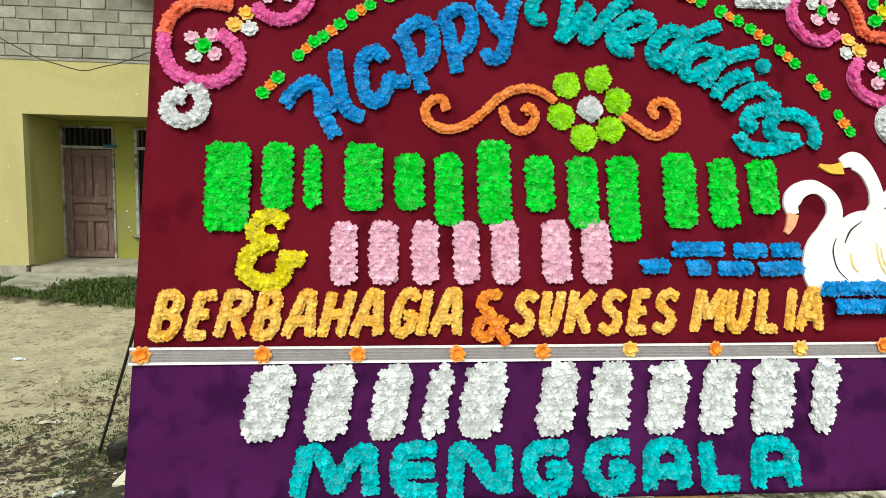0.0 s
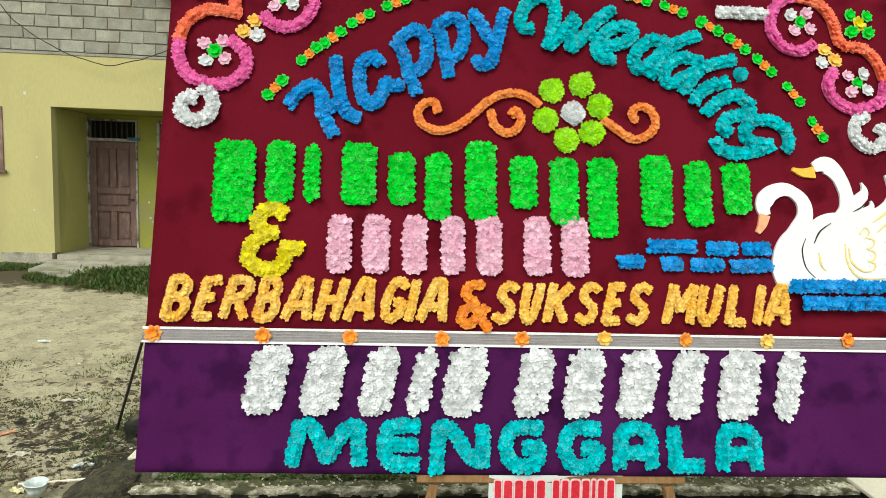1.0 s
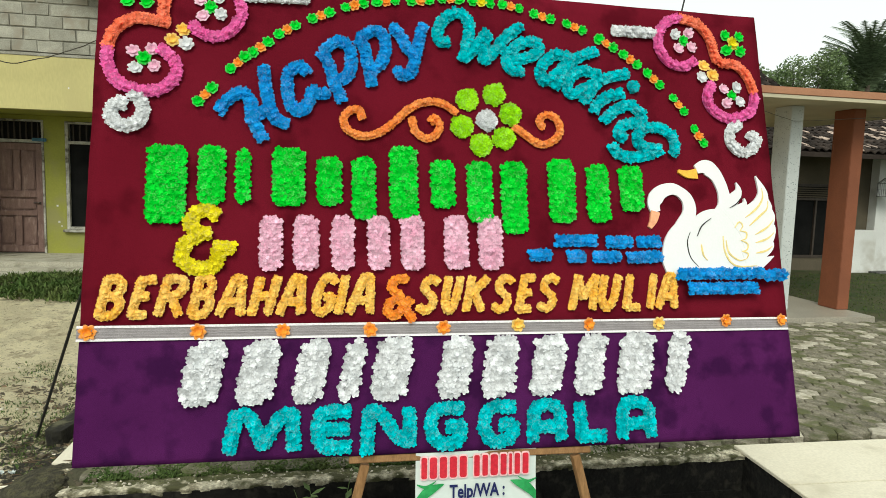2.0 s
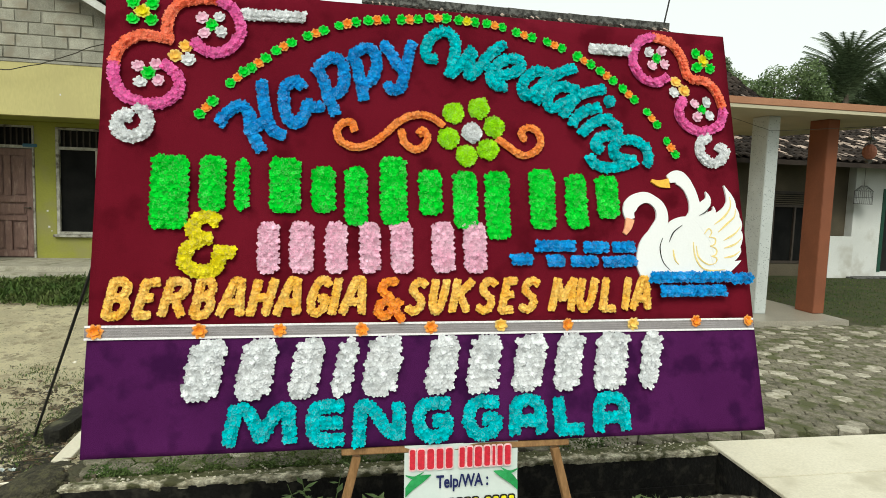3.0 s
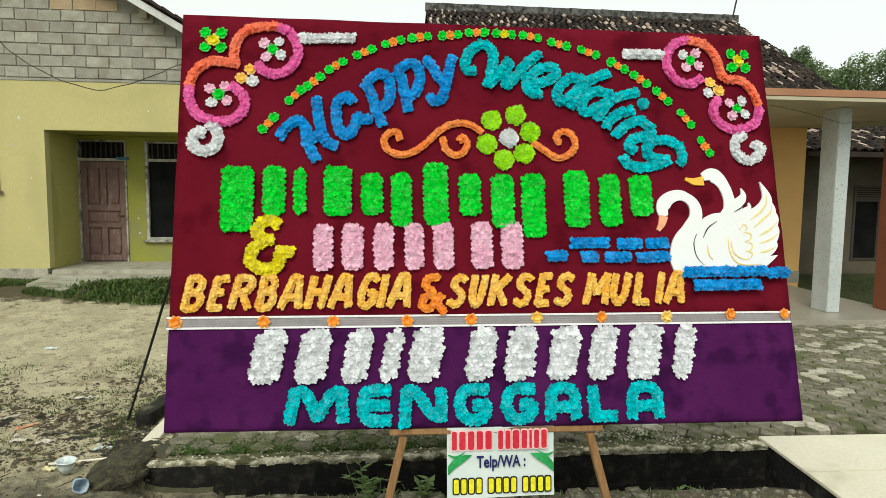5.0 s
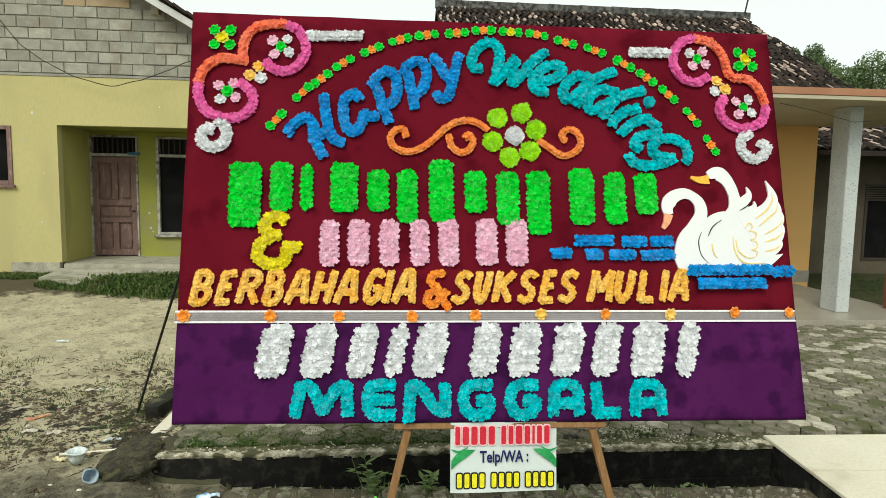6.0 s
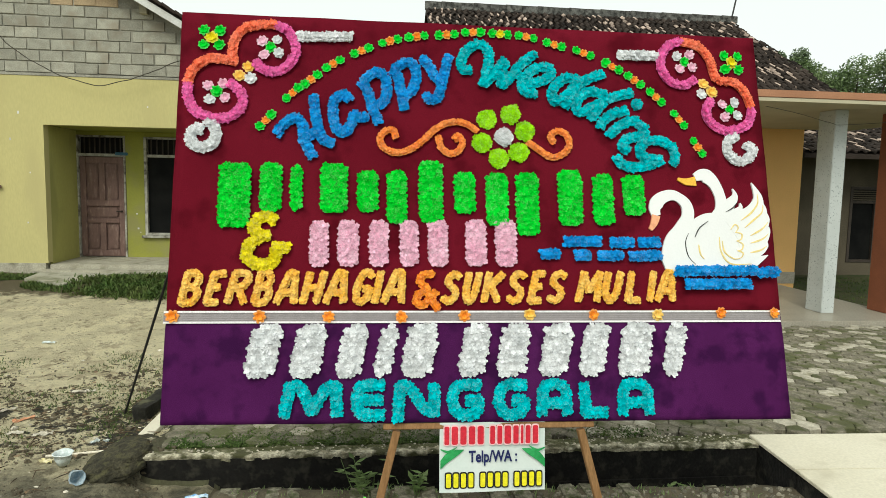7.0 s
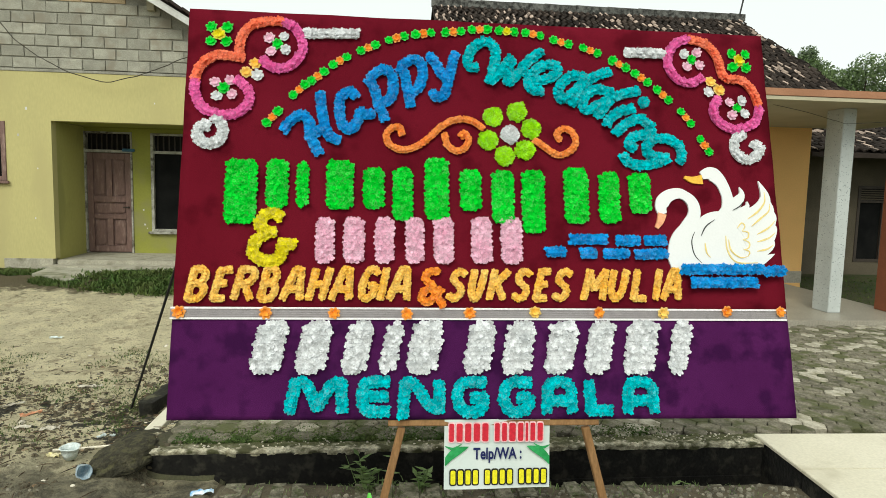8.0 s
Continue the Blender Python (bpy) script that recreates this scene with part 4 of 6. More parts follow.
# ---- trees ----
def tree(name, at, height, spread, trunk, leaves, size, material, seed, label, low=0.35):
    rng = random.Random(seed)
    t = thing(name, label, "tree", Matrix.Translation(at), "trees behind the houses")
    bm = bmesh.new()
    rod(bm, (0, 0, 0), (0.1, 0, height * 0.45), trunk, trunk * 0.65)
    tips = []
    for k in range(9):
        a = k * 2.4 + rng.uniform(-0.4, 0.4)
        d, z = spread * rng.uniform(0.35, 0.75), height * rng.uniform(0.5, 0.95)
        tip = (d * math.cos(a), d * math.sin(a), z)
        rod(bm, (0.08, 0, height * rng.uniform(0.28, 0.44)), tip, trunk * 0.4, trunk * 0.1, 6)
        tips.append(Vector(tip))
    part("trunk", bm, M["bark"], t)
    v, f = [], []
    clumps = []
    for tip in tips + [Vector((rng.uniform(-0.5, 0.5) * spread, rng.uniform(-0.5, 0.5) * spread, height * rng.uniform(low, 0.9))) for _ in range(16)]:
        clumps.append((tip, spread * rng.uniform(0.16, 0.34)))
    for k in range(leaves):
        c, r = clumps[rng.randrange(len(clumps))]
        d = Vector((rng.gauss(0, 1), rng.gauss(0, 1), rng.gauss(0, 0.75)))
        p = c + d.normalized() * r * rng.random() ** 0.4
        n = Vector((rng.gauss(0, 1), rng.gauss(0, 1), rng.gauss(0.4, 1))).normalized()
        a = n.orthogonal().normalized()
        a = Matrix.Rotation(rng.uniform(0, 6.28), 3, n) @ a
        b = n.cross(a)
        s = size * rng.uniform(0.6, 1.3)
        o = len(v)
        v += [p - a * s, p + b * s * 0.4, p + a * s, p - b * s * 0.4]
        f.append((o, o + 1, o + 2, o + 3))
    mesh_object("crown", v, f, material, t)
    return t


tree("leafy_tree", (20.5, 22.0, 0), 7.8, 2.9, 0.2, 38000, 0.075, M["leaf"], 1, "leafy green tree behind the houses", 0.55)
tree("leafy_tree", (17.95, 22.5, 0), 9.0, 1.4, 0.16, 16000, 0.075, M["dark_leaf"], 2, "dark green tree behind the tiled roof")
tree("leafy_tree", (24.2, 24.0, 0), 7.4, 3.0, 0.2, 22000, 0.085, M["leaf"], 3, "pale green tree behind the white house")
tree("leafy_tree", (29.5, 25.0, 0), 8.6, 3.0, 0.2, 5000, 0.15, M["dark_leaf"], 6, "dark green tree behind the white house")


def palm(at, height, fronds, length, seed, label):
    rng = random.Random(seed)
    t = thing("palm_tree", label, "palm tree", Matrix.Translation(at), "palms behind the houses")
    bm = bmesh.new()
    for k in range(10):
        rod(bm, (0.05 * math.sin(k), 0, height * k / 10), (0.05 * math.sin(k + 1), 0, height * (k + 1) / 10 + 0.03), 0.16 - 0.004 * k, 0.145 - 0.004 * k, 9)
    part("trunk", bm, M["bark"], t)
    for k in range(fronds):
        v, f = [], []
        a, up = k * 2.39996, 0.75 + 0.78 * rng.random() ** 0.6
        out = Vector((math.cos(a), math.sin(a), 0))
        side = Vector((-math.sin(a), math.cos(a), 0))
        spine, drop = [], rng.uniform(0.0, 1.7)
        for s in range(15):
            q = s / 14
            spine.append(Vector((0, 0, height - drop)) + out * length * q * math.cos(up * (1 - 0.6 * q)) + Vector((0, 0, length * (math.sin(up) * q - 0.36 * q * q * (1.15 - 0.3 * up)))))
        for s in range(1, 15):
            d = (spine[s] - spine[s - 1]).normalized()
            o = len(v)
            v += [spine[s - 1] + side * 0.02, spine[s] + side * 0.015, spine[s] - side * 0.015, spine[s - 1] - side * 0.02]
            f.append((o, o + 1, o + 2, o + 3))
            for half in (0, 0.25, 0.5, 0.75):
                base = spine[s - 1].lerp(spine[s], half)
                for sg in (1, -1):
                    ll = length * 0.26 * (1 - (s / 15) ** 2 * 0.7)
                    tip = base + side * sg * ll * 0.8 + d * ll * 0.55 + Vector((0, 0, -ll * rng.uniform(0.25, 0.55)))
                    o = len(v)
                    v += [base, base + d * 0.05, tip]
                    f.append((o, o + 1, o + 2))
        mesh_object("frond", v, f, M["dark_leaf"], t)
    return t


palm((24.65, 22.0, 0), 8.15, 58, 2.1, 3, "tall palm with drooping dark green fronds")
palm((28.0, 23.0, 0), 7.6, 46, 2.2, 8, "palm with drooping dark green fronds")

# ---- the flower board ----
LEAN, BW, BH = 15.3, 3.66, 2.445
board = thing("flower_board", "maroon and purple felt board with paper flower lettering", "flower board", pose(0, 0, 0.78, 90 - LEAN))


def slab_part(name, v0, v1, material, w0=-0.045, w1=0.0, u0=-0.018, u1=BW + 0.022, label=""):
    bm = boxes((u0, u1, v0, v1, w0, w1), bevel=0.006)
    return part(name, bm, material, board, label)


def felt_edge(u, v):
    """The hand-wrapped outline: a slanting foot and faintly wavy sides."""
    s, t = u / BW, v / BH
    u += (0.016 * (1 - t)) * (1 - s) + 0.014 * s * (1 - t) + 0.004 * noise.noise(Vector((s * 3, v * 4, 1)))
    v += (0.022 - 0.030 * s) * max(0.0, 1 - 4 * t) + 0.003 * noise.noise(Vector((u * 3, t * 2, 5)))
    return u, v


def felt_panel(name, v0, v1, material, label):
    nu, nv, verts, faces = 60, 24, [], []
    for w in (0.0, -0.045):
        for j in range(nv + 1):
            for i in range(nu + 1):
                rim = i in (0, nu) or (j == 0 and v0 < 0) or (j == nv and v1 > BH)
                u, v = felt_edge(-0.018 + (BW + 0.040) * i / nu, v0 + (v1 - v0) * j / nv)
                verts.append((u, v, w - (0.007 if rim and w == 0 else 0.0) + (0.0015 * noise.noise(Vector((u * 2.5, v * 2.5, 3))) if w == 0 else 0)))
    a = (nu + 1) * (nv + 1)
    q = lambda i, j: j * (nu + 1) + i
    faces += [(q(i, j), q(i + 1, j), q(i + 1, j + 1), q(i, j + 1)) for j in range(nv) for i in range(nu)]
    faces += [tuple(a + k for k in reversed(f)) for f in faces[:nu * nv]]
    loop = [q(i, 0) for i in range(nu)] + [q(nu, j) for j in range(nv)] + [q(i, nv) for i in range(nu, 0, -1)] + [q(0, j) for j in range(nv, 0, -1)]
    faces += [(b, c, a + c, a + b)[::-1] for b, c in zip(loop, loop[1:] + loop[:1])]
    ob = mesh_object(name, verts, faces, material, board, smooth=True)
    ob["label"] = label
    return ob


felt_panel("lower_panel", -0.016, 0.597, M["felt_purple"], "purple felt panel")
felt_panel("upper_panel", 0.603, BH + 0.018, M["felt_red"], "maroon felt panel")
for u0 in (0.05, 1.2, 2.35, 3.53):
    slab_part("batten", 0.02, BH - 0.02, M["timber"], -0.085, -0.047, u0, u0 + 0.06)
ribbon = slab_part("ribbon", 0.566, 0.632, M["ribbon_grey"], 0.001, 0.006, -0.014, BW + 0.018, "grey lace ribbon with white edges")
for v0 in (0.563, 0.623):
    part("edge", boxes((-0.014, BW + 0.018, v0, v0 + 0.011, 0.0065, 0.010)), M["ribbon_white"], ribbon)

for v0 in (0.5835, 0.5955, 0.6075):
    part("woven_line", boxes((-0.014, BW + 0.018, v0, v0 + 0.0035, 0.0063, 0.0074)), M["ribbon_line"], ribbon)

# cap letters as strokes in a unit box
AMBER_FONT = {
    "B": "0.08,0 0.05,1|~0.05,1 0.62,1 0.85,.78 0.6,.55 0.1,.53|~0.1,.53 0.75,.5 0.97,.26 0.7,0 0.08,0", "E": "1,1 .15,.97|.15,1 .05,0|.05,0 1,.02|.1,.5 .85,.52",
    "R": "0.05,0 0.1,1|~0.1,1 .68,1 .9,.78 .65,.55 .12,.5|.45,.52 .95,0", "A": "0,0 .38,1|.38,1 .68,1|.68,1 1,0|.2,.33 .85,.33", "H": "0,0 .05,1|1,1 .9,0|.05,.48 .92,.5",
    "G": "~1,.86 .7,1 .32,.96 .06,.55 .18,.1 .55,0 .9,.15|.9,.12 .95,.46|.95,.46 .55,.46", "I": ".5,0 .5,1", "S": "~.98,.88 .62,1 .22,.9 .16,.68 .5,.52 .86,.36 .8,.1 .4,0 0,.12",
    "U": "~0,1 .03,.35 .25,.03 .6,.03 .86,.35 .95,1", "K": "0,0 .05,1|1,1 .1,.45|.3,.58 .95,0", "M": "0,0 .1,1|.1,1 .48,.35|.48,.35 .95,1|.95,1 1,0", "L": "0,1 0,0|0,0 1,0"}
TEAL_FONT = {
    "M": "0,0 .10,.95|~.08,.95 .28,.98 .42,.5 .52,.1|~.52,.1 .66,.6 .82,.97 .96,.95|.96,.95 .98,0", "E": "~1,1 .35,1 .07,.85 .03,.5 .07,.15 .35,0 1,0|.1,.5 .92,.5",
    "N": "0,-.16 .06,1|~.06,1 .3,.95 .65,.3 .98,.05|.98,.0 .98,1", "G": "~1,.97 .4,1 .08,.8 .04,.3 .3,0 .72,0 .96,.2 .96,.48|.96,.48 .56,.46",
    "A": "0,0 .05,.72|~.05,.72 .2,.97 .8,.97 .97,.72|.97,.72 1,0|.05,.36 .95,.36", "L": "0,1 .05,.05|.05,.03 1,.03"}

SCRIPT = [
    ("blue", "~574,1689 625,1765 685,1793 723,1758 735,1690 757,1616 793,1554|~786,1934 802,1818 822,1725 861,1655 909,1642|720,1644 809,1711"),  # H
    ("blue", "~1002,1921 960,1956 913,1910 905,1822 927,1736 972,1709 1015,1761 1031,1827|~1024,1834 1066,1806 1107,1818"),  # a
    ("blue", "~1076,2038 1112,1976 1144,1875 1180,1781|~1090,2049 1142,2096 1194,2102 1226,2048 1230,1981 1213,1921 1182,1891"),  # p
    ("blue", "~1261,2116 1300,2080 1318,1977 1336,1882|~1278,2128 1327,2172 1380,2182 1409,2130 1406,2044 1381,1987 1349,1963"),  # p
    ("blue", "~1448,2207 1491,2160 1530,2090 1565,2062|~1616,2230 1591,2127 1569,2032 1544,1952 1497,1936 1473,1972"),  # y
    ("teal", "~1749,2145 1705,2147 1695,2200 1728,2274 1798,2319 1856,2299 1873,2227 1857,2134 1834,2054|~1834,2054 1900,2117 1975,2216|~1975,2216 1959,2123 1946,2043|~1946,2043 2013,2107 2085,2202 2167,2267"),  # W
    ("teal", "~2118,2069 2199,2084 2267,2125 2268,2171 2209,2184 2142,2154 2093,2099 2081,2045 2113,2005 2164,2007"),  # e
    ("teal", "~2473,2092 2381,2118 2309,2077 2270,2007 2287,1955 2339,1972 2419,2047 2496,2104 2607,2151|~2434,2048 2379,1958 2352,1923"),  # d
    ("teal", "~2626,2013 2526,2029 2454,1988 2426,1930 2450,1885 2522,1918 2617,1975 2713,2009 2796,2032|~2602,1959 2542,1881 2522,1846"),  # d
    ("teal", "~2753,1911 2669,1885 2600,1837 2579,1795|2830,1956 2837,1952"),  # i
    ("teal", "~2636,1741 2695,1799 2767,1836 2820,1841|~2827,1826 2877,1779 2822,1739 2746,1718 2714,1669 2750,1640"),  # n
    ("teal", "~2963,1590 2888,1595 2837,1613 2832,1657 2865,1699 2933,1717 3004,1704 3050,1660 3061,1596 3040,1562|~2963,1586 2875,1550 2781,1533 2708,1553 2673,1597"),  # g
    ("yellow", "~583,1160 534,1186 476,1158 462,1110 505,1074 551,1071|~512,1064 452,1029 426,962 464,913 532,897 586,927 600,984|586,1004 661,999"),  # &
    ("amber", "~1506,850 1449,843 1432,802 1472,769|~1483,762 1422,728 1409,685 1449,668 1489,705 1526,746|~1469,759 1503,692 1536,642"),  # &
]
SCROLLS = [
    ("coral", "~45,2002 79,2094 159,2153 256,2153 317,2141|~296,2163 301,2270 355,2355 453,2389 542,2394"),
    ("magenta", "~46,1988 50,1913 98,1822 195,1779 297,1790 361,1853 357,1943 287,2005|~552,2391 629,2346 674,2236 636,2134 553,2086 471,2104 436,2139"),
    ("white", "~173,1760 222,1705 213,1631 159,1594 96,1617 77,1665 107,1712 140,1703"),
    ("white", "689,2322 1005,2334"),
    ("white", "2730,2289 2975,2292"),
    ("magenta", "~3235,2143 3155,2096 3064,2124 3012,2204 3018,2302 3076,2372 3148,2400|~3608,1946 3582,1860 3503,1807 3402,1796 3321,1847 3293,1923 3333,1994"),
    ("coral", "~3164,2400 3271,2374 3340,2297 3367,2191 3379,2149|~3394,2137 3503,2130 3575,2058 3606,1966"),
    ("white", "~3481,1764 3427,1721 3421,1648 3478,1593 3556,1611 3588,1665 3552,1702"),
    ("orange", "~1285,1690 1274,1730 1229,1732 1192,1687 1210,1626 1282,1593 1368,1613 1455,1677 1543,1760 1631,1800 1720,1789 1787,1747"),
    ("orange", "~1546,1699 1564,1634 1616,1595 1672,1615 1697,1667 1669,1710 1648,1687"),
    ("orange", "~2111,1680 2182,1630 2253,1588 2326,1609 2372,1669 2353,1739 2295,1760 2254,1725 2271,1685"),
]
ARCH = "507,1776 659,1955 769,2047 901,2153 1073,2247 1248,2319 1416,2358 1606,2379 1774,2403 1949,2400 2119,2389 2303,2343 2493,2294 2681,2209 2824,2121 2962,2011 3108,1863 3221,1680"
BAND = "35,603 515,601 903,600 1323,598 1694,603 2087,611 2480,609 2881,607 3288,619 3638,617"
PETALS = "1852,1826 2004,1862 2092,1753 2049,1615 1923,1572 1818,1671"
HEART = "1958,1712"
CLOVERS = "169,2293 3498,2268"
PINKS = "520,2247 213,1948 3174,2262 3460,1941"
YELLOWS = "393,2112 342,2055 3291,2113 3345,2057"
WHITES = "409,2039 3274,2043"
WAVES = "2317,1054 2539,1057 2614,1051 2748,1053 2795,1054 2915,1056 2170,975 2272,976 2385,971 2463,972 2531,969 2671,971 2729,968 2914,971 3006,873 3523,878 3545,867 3658,869 3066,792 3475,796"
AMBER_A = [
    ("B", 0.071, 0.680, 0.087, 0.166), ("E", 0.214, 0.681, 0.063, 0.166), ("R", 0.328, 0.682, 0.101, 0.167), ("B", 0.477, 0.682, 0.079, 0.168),
    ("A", 0.607, 0.683, 0.097, 0.169), ("H", 0.755, 0.684, 0.084, 0.169), ("A", 0.885, 0.685, 0.101, 0.170), ("G", 1.042, 0.686, 0.082, 0.170),
    ("I", 1.153, 0.686, 0.027, 0.171), ("A", 1.219, 0.687, 0.103, 0.171)]
AMBER_B = [
    ("S", 1.563, 0.689, 0.078, 0.162), ("U", 1.691, 0.690, 0.065, 0.163), ("K", 1.810, 0.690, 0.086, 0.164), ("S", 1.954, 0.691, 0.079, 0.164),
    ("E", 2.089, 0.692, 0.059, 0.165), ("S", 2.200, 0.693, 0.083, 0.165), ("M", 2.385, 0.694, 0.116, 0.166), ("U", 2.547, 0.695, 0.082, 0.166),
    ("L", 2.696, 0.696, 0.072, 0.167), ("I", 2.825, 0.696, 0.022, 0.168), ("A", 2.886, 0.697, 0.094, 0.168)]
TEAL = [
    ("M", 0.668, 0.050, 0.299, 0.161), ("E", 1.069, 0.046, 0.151, 0.163), ("N", 1.303, 0.043, 0.212, 0.164), ("G", 1.613, 0.040, 0.161, 0.165),
    ("G", 1.884, 0.037, 0.157, 0.167), ("A", 2.139, 0.034, 0.152, 0.168), ("L", 2.397, 0.031, 0.133, 0.169), ("A", 2.627, 0.029, 0.163, 0.170)]
GREEN_BARS = [
    (0.226, 1.123, 0.238, 0.379), (0.470, 1.219, 0.164, 0.289), (0.667, 1.223, 0.065, 0.278), (0.815, 1.219, 0.207, 0.292),
    (1.039, 1.224, 0.161, 0.246), (1.218, 1.158, 0.152, 0.317), (1.404, 1.168, 0.189, 0.373), (1.621, 1.225, 0.169, 0.250),
    (1.817, 1.151, 0.175, 0.322), (2.001, 1.095, 0.183, 0.383), (2.264, 1.159, 0.200, 0.345), (2.489, 1.163, 0.170, 0.317),
    (2.681, 1.231, 0.183, 0.247)]
PINK_BARS = [
    (0.769, 0.893, 0.140, 0.268), (0.929, 0.895, 0.158, 0.269), (1.114, 0.897, 0.147, 0.271), (1.294, 0.899, 0.145, 0.272),
    (1.462, 0.901, 0.156, 0.273), (1.687, 0.903, 0.165, 0.276), (1.865, 0.905, 0.174, 0.277)]
WHITE_BARS = [
    (0.432, 0.264, 0.225, 0.286), (0.683, 0.262, 0.222, 0.288), (0.947, 0.261, 0.189, 0.290), (1.169, 0.260, 0.130, 0.291),
    (1.308, 0.259, 0.240, 0.293), (1.647, 0.257, 0.207, 0.296), (1.868, 0.256, 0.229, 0.297), (2.125, 0.255, 0.226, 0.299),
    (2.371, 0.254, 0.201, 0.301), (2.600, 0.252, 0.252, 0.303), (2.898, 0.251, 0.149, 0.305)]


def lay(text, font, u, v, w, h, width, slant, seed, material, name="letter"):
    r = Ruffles(seed)
    for s in font[text].split("|"):
        pts = [tuple(float(k) for k in q.split(",")) for q in s.lstrip("~").split()]
        pts = [(u + x * w + slant * y * h, v + y * h) for x, y in pts]
        step = width * 0.22
        r.chain(catmull(pts, step) if s.startswith("~") else evenly(pts, step), width)
    return r.put(name, M[material], board)


for i, (kind, s) in enumerate(SCRIPT):
    r = Ruffles(100 + i)
    width = {"amber": 0.049, "yellow": 0.074}.get(kind, 0.067)
    for line in strokes(s, width * 0.22):
        if (line[-1] - line[0]).length < 0.02 and len(line) < 4:
            r.disc(line[0].x, line[0].y, 0.036, 0.018)
        else:
            r.chain(line, width)
    r.put("letter", M["deep_orange" if kind == "amber" else kind], board)
for i, (ch, u, v, w, h) in enumerate(AMBER_A + AMBER_B):
    lay(ch, AMBER_FONT, u, v, w, h, 0.046, 0.21, 200 + i, "amber")
for i, (ch, u, v, w, h) in enumerate(TEAL):
    lay(ch, TEAL_FONT, u, v, w, h, 0.069, 0.0, 300 + i, "teal")
for i, (kind, s) in enumerate(SCROLLS):
    width = {"orange": 0.044, "white": 0.069}.get(kind, 0.062)
    for k, line in enumerate(strokes(s, width * 0.22)):
        r = Ruffles(400 + i * 7 + k)
        r.chain(line, width)
        r.put("scroll", M[kind], board)
for kind, rows, share in (("green", GREEN_BARS, 0.72), ("pink", PINK_BARS, 0.70), ("white", WHITE_BARS, 0.70)):
    for i, (u, v, w, h) in enumerate(rows):
        r = Ruffles(500 + i + len(kind) * 40)
        keep = w * share if w > 0.1 else w
        lean = 0.2 if kind == "white" else 0.0
        r.slab(u + (w - keep) / 2 - 0.5 * lean * h, v, keep, h, 0.024 if kind == "white" else 0.0175, lean)
        r.put("bar", M[kind], board)

pts2 = lambda s: [tuple(float(k) * 0.001 for k in q.split(",")) for q in s.split()]
wave = pts2(WAVES)
for i in range(0, len(wave), 2):
    r = Ruffles(700 + i)
    r.chain(evenly([wave[i], wave[i + 1]], 0.015), 0.068)
    ob = r.put("wave", M["blue"], board)
    ob.location.z = 0.030 if wave[i][0] > 2.95 and wave[i][1] < 0.93 else 0.0


def blossom(name, u, v, r, material, seed, petals=7):
    """A paper flower with scalloped petals."""
    k = Ruffles(seed)
    k.flower(u, v, 0.008, r * k.rng.uniform(0.86, 0.98), petals)
    return k.put(name, M[material], board)


arch = pts2(ARCH)
for i, (u, v) in enumerate(arch):
    a, b = arch[max(0, i - 1)], arch[min(len(arch) - 1, i + 1)]
    d = Vector((b[0] - a[0], b[1] - a[1])).normalized() * 0.049
    blossom("blossom", u - d.x, v - d.y, 0.034, "green", 800 + i * 9)
    blossom("blossom", u, v, 0.032, "yellow" if i in (9,) else "deep_orange", 803 + i * 9)
    blossom("blossom", u + d.x, v + d.y, 0.034, "green", 806 + i * 9)
for i, (u, v) in enumerate(pts2(BAND)):
    blossom("ribbon_blossom", u, v, 0.040, "amber" if i in (5, 7) else "deep_orange", 1000 + i)
for i, (u, v) in enumerate(pts2(PETALS)):
    r = Ruffles(1100 + i)
    r.disc(u, v, 0.065, 0.019)
    r.put("petal", M["lime"], board)
for u, v in pts2(HEART):
    r = Ruffles(1120)
    r.disc(u, v, 0.060, 0.020)
    r.put("flower_heart", M["white"], board)
for i, (u, v) in enumerate(pts2(CLOVERS)):
    h = blossom("clover_heart", u, v, 0.045, "yellow", 1130 + i)
    for k in range(4):
        a = 0.785 + 1.571 * k
        blossom("clover_petal", u + 0.066 * math.cos(a), v + 0.066 * math.sin(a), 0.040, "green", 1140 + i * 10 + k)
for i, (u, v) in enumerate(pts2(PINKS)):
    blossom("clover_heart", u, v, 0.038, "green", 1160 + i)
    for k in range(4):
        a = 0.785 + 1.571 * k + 0.15
        blossom("clover_petal", u + 0.062 * math.cos(a), v + 0.062 * math.sin(a), 0.038, "pink" if (k + i) % 3 else "white", 1170 + i * 10 + k)
for i, (u, v) in enumerate(pts2(YELLOWS)):
    blossom("blossom", u, v, 0.042, "amber", 1220 + i)
for i, (u, v) in enumerate(pts2(WHITES)):
    blossom("blossom", u, v, 0.042, "white", 1240 + i)

# white foam cut-out: plain curved shapes, one mesh
cv, cf, ci = [], [], []


